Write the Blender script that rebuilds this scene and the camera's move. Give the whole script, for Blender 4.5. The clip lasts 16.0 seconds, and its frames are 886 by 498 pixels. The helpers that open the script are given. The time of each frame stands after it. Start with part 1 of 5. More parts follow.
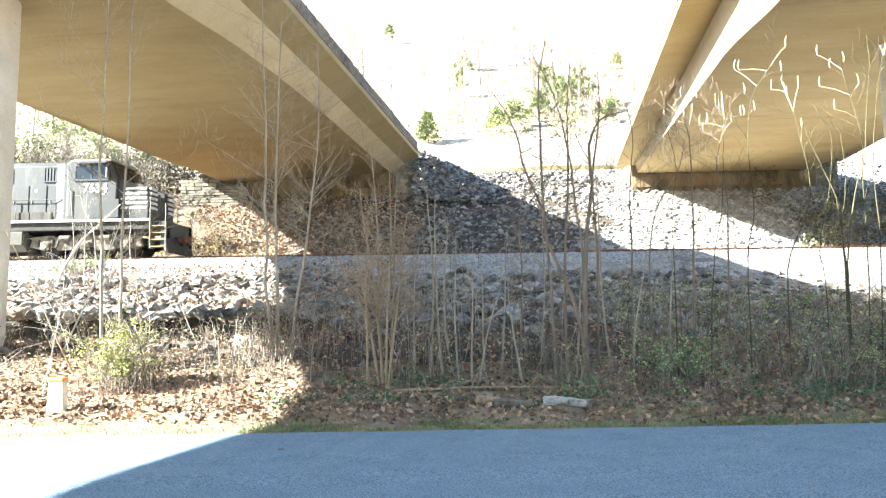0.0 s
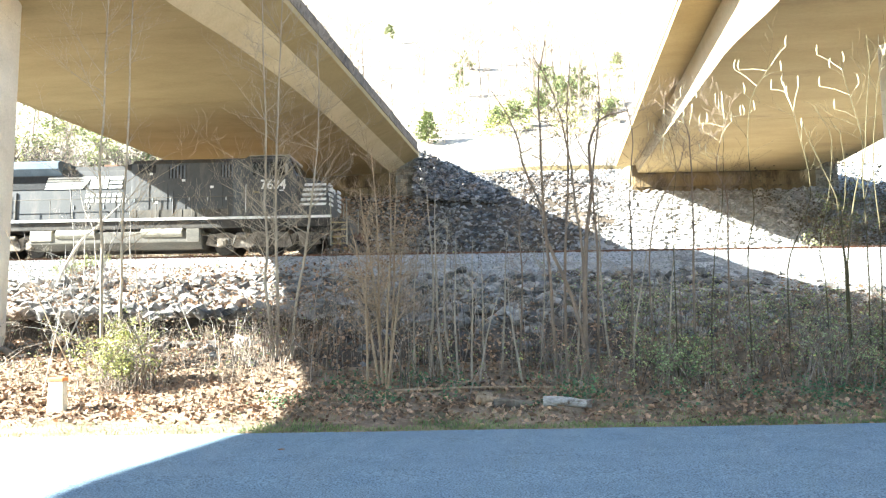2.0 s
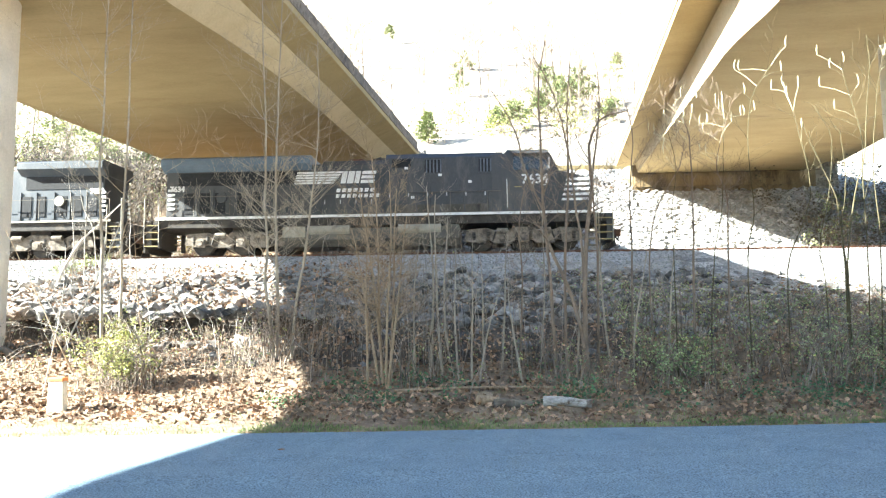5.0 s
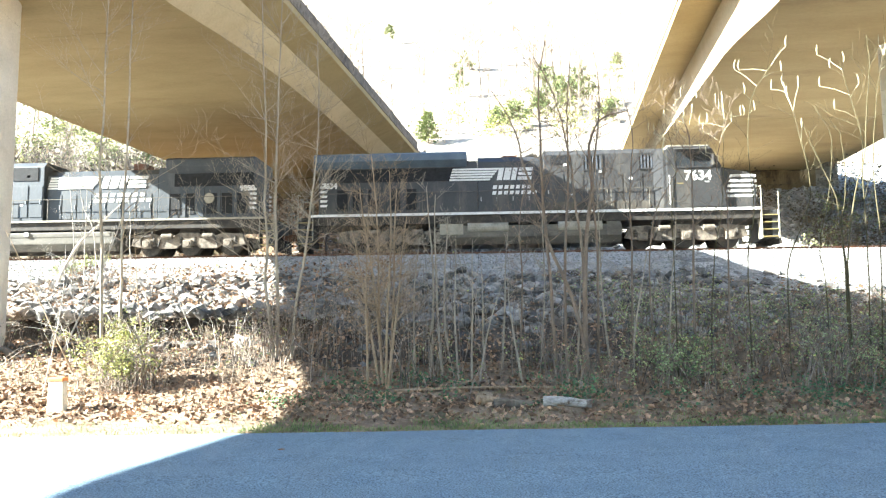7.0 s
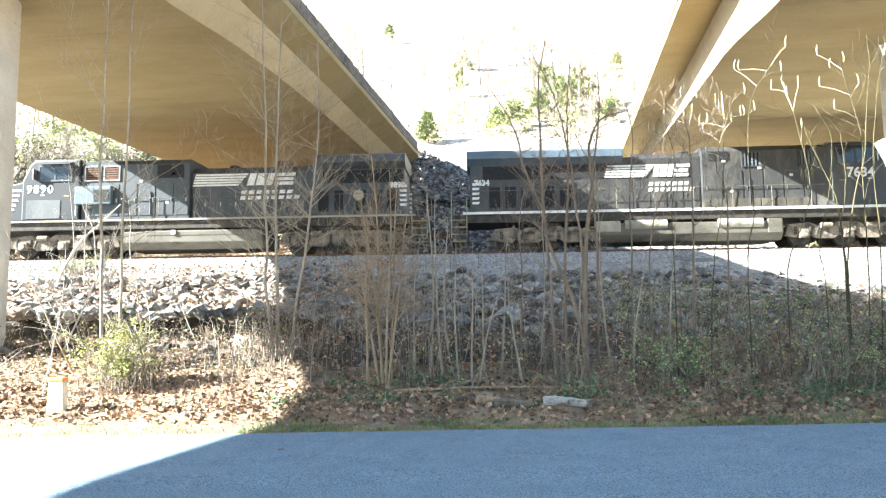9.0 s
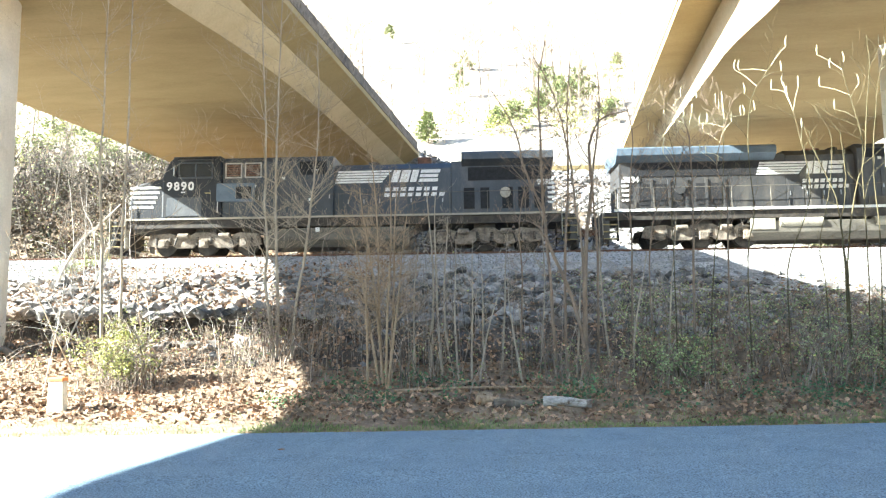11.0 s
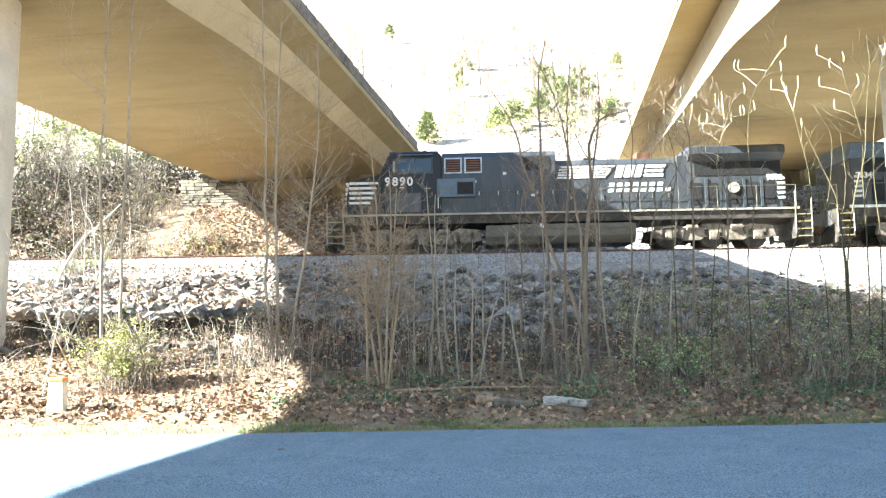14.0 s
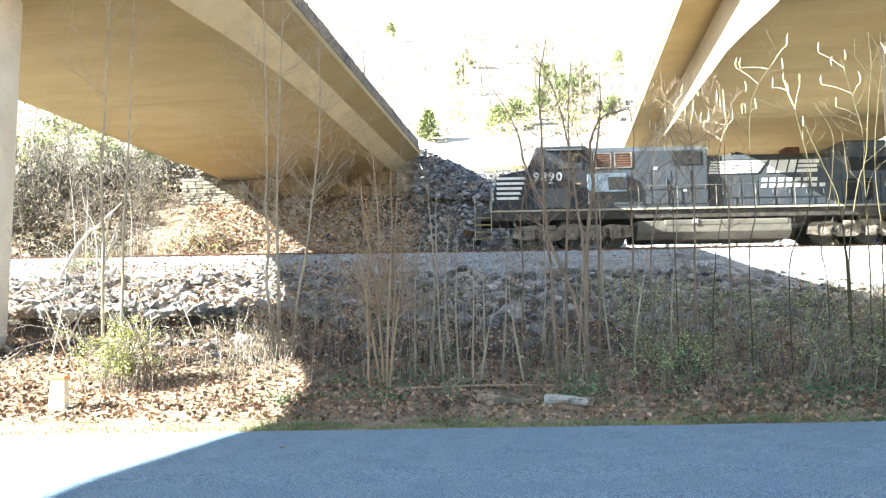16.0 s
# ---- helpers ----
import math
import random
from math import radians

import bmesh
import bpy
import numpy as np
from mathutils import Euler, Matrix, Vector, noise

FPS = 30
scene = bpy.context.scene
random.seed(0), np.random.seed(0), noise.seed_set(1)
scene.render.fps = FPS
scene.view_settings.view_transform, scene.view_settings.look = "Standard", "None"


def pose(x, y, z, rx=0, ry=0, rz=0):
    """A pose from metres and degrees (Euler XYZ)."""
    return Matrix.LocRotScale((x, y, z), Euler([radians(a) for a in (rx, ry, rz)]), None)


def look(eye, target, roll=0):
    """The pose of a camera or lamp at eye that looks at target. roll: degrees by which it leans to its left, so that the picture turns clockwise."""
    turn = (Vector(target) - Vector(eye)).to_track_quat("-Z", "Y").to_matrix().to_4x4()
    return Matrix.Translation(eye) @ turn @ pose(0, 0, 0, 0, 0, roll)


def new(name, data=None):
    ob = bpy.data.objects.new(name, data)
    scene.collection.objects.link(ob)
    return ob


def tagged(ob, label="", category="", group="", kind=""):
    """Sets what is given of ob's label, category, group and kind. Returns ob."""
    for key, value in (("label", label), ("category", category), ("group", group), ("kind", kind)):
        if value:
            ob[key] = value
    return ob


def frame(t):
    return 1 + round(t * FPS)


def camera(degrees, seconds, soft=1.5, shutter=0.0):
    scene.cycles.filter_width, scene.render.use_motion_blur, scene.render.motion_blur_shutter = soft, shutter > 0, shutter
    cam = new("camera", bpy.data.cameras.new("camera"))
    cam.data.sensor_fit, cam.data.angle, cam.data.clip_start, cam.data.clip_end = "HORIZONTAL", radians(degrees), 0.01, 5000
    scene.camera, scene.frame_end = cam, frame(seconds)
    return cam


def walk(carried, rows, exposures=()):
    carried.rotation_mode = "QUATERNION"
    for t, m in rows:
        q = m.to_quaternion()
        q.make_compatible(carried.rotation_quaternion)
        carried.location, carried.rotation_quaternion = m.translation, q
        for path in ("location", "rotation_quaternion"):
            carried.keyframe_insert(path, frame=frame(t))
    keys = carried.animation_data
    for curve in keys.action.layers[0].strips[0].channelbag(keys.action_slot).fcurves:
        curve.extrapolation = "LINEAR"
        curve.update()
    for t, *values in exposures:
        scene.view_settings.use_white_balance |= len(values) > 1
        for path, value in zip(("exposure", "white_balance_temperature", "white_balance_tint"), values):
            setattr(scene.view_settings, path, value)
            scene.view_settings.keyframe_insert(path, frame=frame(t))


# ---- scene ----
# camera: handheld but nearly still, with a small sag at the end
LENS = 65.03
cam = camera(LENS, 16.0, soft=1.25)
EYE = (0.0, 0.0, 1.6)
VIEW = look(EYE, (-1.6667, 29.8110, 4.4881), -0.6)
VIEW_MID = VIEW @ pose(0, 0, 0, -0.06, 0.05, 0)
VIEW_END = VIEW @ pose(0, 0, 0, -0.14, 0.09, 0)
walk(cam, [(0.0, VIEW), (15.1, VIEW), (15.55, VIEW_MID), (16.0, VIEW_END)], exposures=[(0.0, 3.3, 5800, 2), (16.0, 3.3, 5800, 2)])

# daylight: low sun from behind the left shoulder
SUN_WAY = Vector((1.72, 0.5, -1.0)).normalized()
world = bpy.data.worlds.new("world")
scene.world = world
world.use_nodes = True
wn = world.node_tree.nodes
sky = wn.new("ShaderNodeTexSky")
sky.sky_type = "NISHITA"
sky.sun_disc = False
sky.sun_elevation = radians(30)
sky.sun_rotation = radians(253)
sky.air_density, sky.dust_density, sky.ozone_density = 1.0, 0.4, 2.0
wn["Background"].inputs["Strength"].default_value = 0.051
world.node_tree.links.new(sky.outputs[0], wn["Background"].inputs["Color"])
sun_data = bpy.data.lights.new("sun", "SUN")
sun_data.energy, sun_data.angle, sun_data.color = 5.0, radians(0.35), (1.0, 0.93, 0.82)
sun = new("sun", sun_data)
sun.matrix_world = look((-60, -20, 60), Vector((-60, -20, 60)) + SUN_WAY)


# ---- materials ----
def mat(name, c1, c2, scale=2.0, rough=0.85, bump=0.3, fine=40.0, metal=0.0, stain=None, stain_scale=0.6, stain_at=0.55,
        stretch=(1, 1, 1), island=0.0, rand=0.0, spec=0.4, bumpd=0.02, mix=(0.35, 0.65), grain=(0.78, 1.18)):
    m = bpy.data.materials.new(name)
    m.use_nodes = True
    nt = m.node_tree
    nd, ln = nt.nodes, nt.links
    p = nd["Principled BSDF"]
    tc = nd.new("ShaderNodeTexCoord")
    mp = nd.new("ShaderNodeMapping")
    mp.inputs["Scale"].default_value = stretch
    ln.new(tc.outputs["Object"], mp.inputs[0])
    big = nd.new("ShaderNodeTexNoise")
    big.inputs["Scale"].default_value, big.inputs["Detail"].default_value, big.inputs["Roughness"].default_value = scale, 8, 0.65
    ln.new(mp.outputs[0], big.inputs["Vector"])
    rp = nd.new("ShaderNodeValToRGB")
    rp.color_ramp.elements[0].position, rp.color_ramp.elements[1].position = mix
    rp.color_ramp.elements[0].color, rp.color_ramp.elements[1].color = (*c1, 1), (*c2, 1)
    ln.new(big.outputs[0], rp.inputs[0])
    col = rp.outputs[0]
    small = nd.new("ShaderNodeTexNoise")
    small.inputs["Scale"].default_value, small.inputs["Detail"].default_value = fine, 6
    ln.new(mp.outputs[0], small.inputs["Vector"])
    if stain:
        st = nd.new("ShaderNodeTexNoise")
        st.inputs["Scale"].default_value, st.inputs["Detail"].default_value, st.inputs["Roughness"].default_value = stain_scale, 9, 0.7
        ln.new(mp.outputs[0], st.inputs["Vector"])
        sr = nd.new("ShaderNodeValToRGB")
        sr.color_ramp.elements[0].position, sr.color_ramp.elements[1].position = stain_at, stain_at + 0.12
        ln.new(st.outputs[0], sr.inputs[0])
        mx = nd.new("ShaderNodeMix")
        mx.data_type = "RGBA"
        ln.new(sr.outputs[0], mx.inputs[0])
        ln.new(col, mx.inputs[6])
        mx.inputs[7].default_value = (*stain, 1)
        col = mx.outputs[2]
    # fine grain darkens and lightens a little
    gm = nd.new("ShaderNodeMapRange")
    gm.inputs[1].default_value, gm.inputs[2].default_value, gm.inputs[3].default_value, gm.inputs[4].default_value = 0.3, 0.7, *grain
    ln.new(small.outputs[0], gm.inputs[0])
    hs = nd.new("ShaderNodeHueSaturation")
    ln.new(col, hs.inputs["Color"])
    val = gm.outputs[0]
    if island or rand:
        if island:
            src = nd.new("ShaderNodeNewGeometry").outputs["Random Per Island"]
            amount = island
        else:
            src = nd.new("ShaderNodeObjectInfo").outputs["Random"]
            amount = rand
        im = nd.new("ShaderNodeMapRange")
        im.inputs[3].default_value, im.inputs[4].default_value = 1 - amount, 1 + amount
        ln.new(src, im.inputs[0])
        mu = nd.new("ShaderNodeMath")
        mu.operation = "MULTIPLY"
        ln.new(val, mu.inputs[0])
        ln.new(im.outputs[0], mu.inputs[1])
        val = mu.outputs[0]
    ln.new(val, hs.inputs["Value"])
    ln.new(hs.outputs[0], p.inputs["Base Color"])
    p.inputs["Roughness"].default_value = rough
    p.inputs["Metallic"].default_value = metal
    p.inputs["Specular IOR Level"].default_value = spec
    if bump:
        bp = nd.new("ShaderNodeBump")
        bp.inputs["Strength"].default_value, bp.inputs["Distance"].default_value = bump, bumpd
        ln.new(small.outputs[0], bp.inputs["Height"])
        ln.new(bp.outputs[0], p.inputs["Normal"])
    return m


M = {}
M["litter"] = mat("leaf_litter", (0.15, 0.105, 0.068), (0.36, 0.27, 0.18), 1.6, 0.95, 0.9, 22, stain=(0.12, 0.13, 0.05), stain_scale=0.5, stain_at=0.58, bumpd=0.06)
# soil between the stones, darkened to deepen the bank's shade
M["soil"] = mat("shade_dark_stony_soil", (0.045, 0.034, 0.025), (0.13, 0.1, 0.07), 1.6, 0.95, 0.9, 18, stain=(0.16, 0.11, 0.07), stain_scale=0.8, stain_at=0.58, bumpd=0.06)
M["hill"] = mat("pale_winter_hillside", (0.22, 0.175, 0.125), (0.46, 0.38, 0.3), 0.12, 0.95, 0.5, 3, stain=(0.2, 0.2, 0.11), stain_scale=0.05, stain_at=0.6)
# grey asphalt with the blue of skylit shade mixed into its base
M["asphalt"] = mat("asphalt", (0.165, 0.235, 0.295), (0.2, 0.28, 0.345), 2.2, 0.9, 0.8, 48, stain=(0.15, 0.215, 0.27), stain_scale=0.3, stain_at=0.62, bumpd=0.018, grain=(0.34, 1.72))
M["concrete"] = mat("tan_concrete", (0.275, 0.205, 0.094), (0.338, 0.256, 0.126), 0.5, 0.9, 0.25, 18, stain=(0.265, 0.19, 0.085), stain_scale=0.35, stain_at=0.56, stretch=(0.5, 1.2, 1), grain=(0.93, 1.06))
# same tan concrete, lightened to carry bounce light from the sunlit ground
M["concrete_east"] = mat("bounce_lit_tan_concrete", (0.42, 0.31, 0.145), (0.5, 0.38, 0.19), 0.5, 0.9, 0.25, 18, stain=(0.35, 0.25, 0.12), stain_scale=0.35, stain_at=0.58, stretch=(0.5, 1.2, 1), grain=(0.93, 1.06))
# abutment concrete with the shade under the bridge ends put into its colour
M["shade_dark_concrete"] = mat("under_deck_shade_concrete", (0.14, 0.1, 0.052), (0.24, 0.175, 0.09), 0.9, 0.9, 0.4, 18, stain=(0.08, 0.058, 0.034), stain_scale=0.8, stain_at=0.52, stretch=(1, 1, 0.3))
M["pale_concrete"] = mat("pale_concrete", (0.56, 0.5, 0.41), (0.68, 0.62, 0.52), 0.6, 0.9, 0.25, 20, stain=(0.46, 0.4, 0.3), stain_scale=0.4, stain_at=0.6, grain=(0.92, 1.07))
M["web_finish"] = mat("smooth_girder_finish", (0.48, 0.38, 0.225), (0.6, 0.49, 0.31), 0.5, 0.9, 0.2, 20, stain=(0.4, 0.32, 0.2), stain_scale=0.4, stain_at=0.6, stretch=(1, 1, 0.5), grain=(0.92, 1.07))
M["grey_concrete"] = mat("weathered_concrete", (0.1, 0.08, 0.066), (0.24, 0.195, 0.155), 1.8, 0.95, 0.5, 14, stain=(0.06, 0.054, 0.05), stain_scale=0.9, stain_at=0.52)
M["rock"] = mat("rubble_stone", (0.09, 0.085, 0.08), (0.34, 0.315, 0.29), 1.4, 0.9, 0.6, 16, stain=(0.2, 0.138, 0.092), stain_scale=0.7, stain_at=0.53, island=0.55, bumpd=0.03)
M["rock_part"] = mat("rubble_stone_loose", (0.09, 0.085, 0.08), (0.34, 0.315, 0.29), 1.4, 0.9, 0.6, 16, stain=(0.2, 0.138, 0.092), stain_scale=0.7, stain_at=0.53, rand=0.5, bumpd=0.03)
# lighter stone and dust for sunlit slopes: the sun is in the colour
M["sunlit_rock"] = mat("sun_paled_stone", (0.3, 0.285, 0.27), (0.54, 0.52, 0.49), 1.4, 0.9, 0.5, 16, stain=(0.36, 0.31, 0.25), stain_scale=0.7, stain_at=0.56, island=0.3, bumpd=0.02)
M["sunlit_stone_dust"] = mat("sun_paled_stone_dust", (0.26, 0.245, 0.23), (0.42, 0.4, 0.37), 1.8, 0.95, 0.9, 14, stain=(0.3, 0.26, 0.2), stain_scale=0.6, stain_at=0.58, bumpd=0.05)
M["ballast"] = mat("ballast_stone", (0.22, 0.215, 0.215), (0.42, 0.41, 0.4), 9, 0.9, 1.0, 26, island=0.4, bumpd=0.03)
M["masonry"] = mat("coursed_stone", (0.17, 0.15, 0.12), (0.3, 0.27, 0.21), 2.0, 0.9, 0.6, 18, rand=0.3, bumpd=0.02)
M["rail"] = mat("rusty_rail", (0.1, 0.05, 0.03), (0.2, 0.1, 0.06), 4, 0.7, 0.4, 40, metal=0.3)


# ---- mesh helpers ----
def part(name, bm, material, parent=None, label="", smooth=False):
    me = bpy.data.meshes.new(name)
    if isinstance(bm, tuple):
        me.from_pydata(bm[0], [], bm[1])
    else:
        bm.normal_update()
        bm.to_mesh(me)
        bm.free()
    if smooth:
        me.polygons.foreach_set("use_smooth", [True] * len(me.polygons))
    if material:
        me.materials.append(material)
    ob = new(name, me)
    if parent:
        ob.parent = parent
    if label:
        ob["label"] = label
    return ob


def empty(name, m=None):
    ob = new(name)
    ob.empty_display_size = 0.3
    if m is not None:
        ob.matrix_basis = m
    return ob


def add_box(bm, x0, x1, y0, y1, z0, z1, bev=0.0):
    vs = [bm.verts.new((x, y, z)) for z in (z0, z1) for x, y in ((x0, y0), (x1, y0), (x1, y1), (x0, y1))]
    fs = [bm.faces.new([vs[i] for i in q]) for q in ((3, 2, 1, 0), (4, 5, 6, 7), (0, 1, 5, 4), (1, 2, 6, 5), (2, 3, 7, 6), (3, 0, 4, 7))]
    if bev:
        edges = list({e for f in fs for e in f.edges})
        bmesh.ops.bevel(bm, geom=edges, offset=bev, segments=2, affect="EDGES", profile=0.6)
    return vs


def box(x0, x1, y0, y1, z0, z1, bev=0.0):
    bm = bmesh.new()
    add_box(bm, x0, x1, y0, y1, z0, z1, bev)
    return bm


def prism(bm, outline, axis, a, b, bev=0.0):
    """An outline of (u, v) pairs drawn out along an axis: 'y' takes (x, z), 'x' takes (y, z), 'z' takes (x, y)."""
    def put(u, v, w):
        return {"y": (u, w, v), "x": (w, u, v), "z": (u, v, w)}[axis]
    lo = [bm.verts.new(put(u, v, a)) for u, v in outline]
    hi = [bm.verts.new(put(u, v, b)) for u, v in outline]
    k = len(outline)
    fs = [bm.faces.new(lo), bm.faces.new(hi[::-1])]
    fs += [bm.faces.new((lo[i], hi[i], hi[(i + 1) % k], lo[(i + 1) % k])) for i in range(k)]
    bmesh.ops.recalc_face_normals(bm, faces=fs)
    if bev:
        edges = list({e for f in fs for e in f.edges})
        bmesh.ops.bevel(bm, geom=edges, offset=bev, segments=2, affect="EDGES", profile=0.6)
    return fs


def tube(bm, p, q, r0, r1=None, seg=8, caps=True):
    p, q = Vector(p), Vector(q)
    r1 = r0 if r1 is None else r1
    w = (q - p).normalized()
    u = w.orthogonal().normalized()
    v = w.cross(u)
    rings = []
    for c, r in ((p, r0), (q, r1)):
        rings.append([bm.verts.new(c + (u * math.cos(2 * math.pi * i / seg) + v * math.sin(2 * math.pi * i / seg)) * r) for i in range(seg)])
    for i in range(seg):
        bm.faces.new((rings[0][i], rings[0][(i + 1) % seg], rings[1][(i + 1) % seg], rings[1][i]))
    if caps:
        bm.faces.new(rings[0][::-1])
        bm.faces.new(rings[1])


def path_tube(bm, pts, r, seg=6):
    for a, c in zip(pts[:-1], pts[1:]):
        tube(bm, a, c, r, r, seg)


# ---- the lie of the land ----
PROFILE = [(-60, -0.33), (13.4, -0.33), (14.6, -0.2), (16.3, 0.05), (18.7, 0.72), (22.2, 1.62), (25.6, 2.46), (28.4, 3.2), (30.2, 3.95), (31.5, 4.18),
           (36.2, 4.18), (37.4, 3.95), (40.6, 4.1), (48.0, 9.85), (53.2, 12.6), (57, 13.2), (62, 17.2), (72, 21.8), (90, 30), (140, 58), (220, 108), (330, 175), (420, 195), (700, 150), (1500, 60)]
PY = np.array([a for a, _ in PROFILE], float)
PZ = np.array([c for _, c in PROFILE], float)


def ground_z(x, y):
    z = float(np.interp(y, PY, PZ))
    rough = 0.0
    if 13.4 < y < 31 or 37 < y < 52:
        rough = 0.10
    if y > 56:
        rough = min(6.0, (y - 56) * 0.08)
    if rough:
        s = 0.9 if rough < 0.2 else 0.03
        z += rough * noise.noise((x * s, y * s, 3.1))
    # an undercut drainage ditch along the sunlit foot of the bank
    if x < -4.6 and 19.6 < y < 22.6:
        floor_z = 0.72 + 0.05 * noise.noise((x * 1.3, y, 0.7))
        if y < 22.0 + 0.15 * noise.noise((x * 0.8, 2.0, 0.0)):
            z -= max(0.0, z - floor_z) * min(1.0, (-4.6 - x) / 0.8)
    # the valley side falls off to the west, beyond the bridges
    if y > 54:
        z *= 1.0 - 0.25 * min(1.0, max(0.0, (-x - 40) / 150))
    return z


def land():
    def spread(lo, hi, step, far, grow):
        a = list(np.arange(lo, hi + 1e-6, step))
        d, x = step, hi
        while x < far:
            d *= grow
            x += d
            a.append(x)
        d, x = step, lo
        while x > -far:
            d *= grow
            x -= d
            a.insert(0, x)
        return a
    xs = spread(-34, 30, 0.35, 1500, 1.25)
    ys = spread(8, 56, 0.35, 1500, 1.2)
    verts = [(x, y, ground_z(x, y)) for y in ys for x in xs]
    w = len(xs)
    faces = [(j * w + i, j * w + i + 1, (j + 1) * w + i + 1, (j + 1) * w + i) for j in range(len(ys) - 1) for i in range(w - 1)]
    ob = part("ground", (verts, faces), M["litter"], smooth=True)
    ob.data.materials.append(M["hill"])
    ob.data.materials.append(M["sunlit_stone_dust"])
    ob.data.materials.append(M["soil"])
    def cover(x, y):
        # 0 litter, 1 hillside, 2 stone dust paled for sun, 3 stony soil darkened for shade
        n = noise.noise((x * 0.5, y * 0.5, 5.0))
        if y > 55:
            return 1
        if y > 39.8:
            return 2 if x > 7 + 4 * n else 3 if x > -9 + n else 0
        if y > 31 or y < 17.6 + n or (x > 4 + n and y < 22):
            return 0
        return 2 if y > 28.2 + n or (x < -5 and y > 22.35) else 3
    ob.data.polygons.foreach_set("material_index", [cover(*verts[f[0]][:2]) for f in faces])
    return tagged(ob, "brown leaf litter and earth on a railway embankment", "ground", kind="structure")


ground = land()

# road, 5.3 degrees off the line of the track
ROAD = pose(-0.7, 11.93, 0, 0, 0, 5.3)


def road_sheet():
    bm = bmesh.new()
    n = 240
    top = []
    for i in range(n + 1):
        x = -120 + i
        edge = 0.06 * noise.noise((x * 0.7, 0.3, 0)) + 0.04 * noise.noise((x * 2.9, 1.3, 0))
        top.append((bm.verts.new((x, edge, -0.315)), bm.verts.new((x, edge - 0.3, -0.295)), bm.verts.new((x, -3.6, -0.24)), bm.verts.new((x, -7.4, -0.295)), bm.verts.new((x, -7.6, -0.36))))
    for a, c in zip(top[:-1], top[1:]):
        for k in range(4):
            bm.faces.new((a[k], a[k + 1], c[k + 1], c[k]))
    ob = part("road", bm, M["asphalt"])
    ob.matrix_basis = ROAD
    return tagged(ob, "worn asphalt country road, its grey tinted blue for skylit shade", "road", kind="structure")


road = road_sheet()

# ---- bridges: lat runs across them, b along them ----
BX, BY = 0.105, 0.9945


def at_bridge(lat, y, z):
    t = (y + BX * lat) / BY
    return Vector((BX * t + BY * lat, y, z))


def loft(rows, material, name, parent, closed=True, label=""):
    """rows of (y, [(lat, z), ...]) with the same number of corners."""
    bm = bmesh.new()
    rings = [[bm.verts.new(at_bridge(lat, y, z)) for lat, z in ring] for y, ring in rows]
    k = len(rings[0])
    for a, c in zip(rings[:-1], rings[1:]):
        for i in range(k):
            bm.faces.new((a[i], a[(i + 1) % k], c[(i + 1) % k], c[i]))
    bm.faces.new(rings[0][::-1])
    bm.faces.new(rings[-1])
    bmesh.ops.recalc_face_normals(bm, faces=bm.faces[:])
    return part(name, bm, material, parent, label)


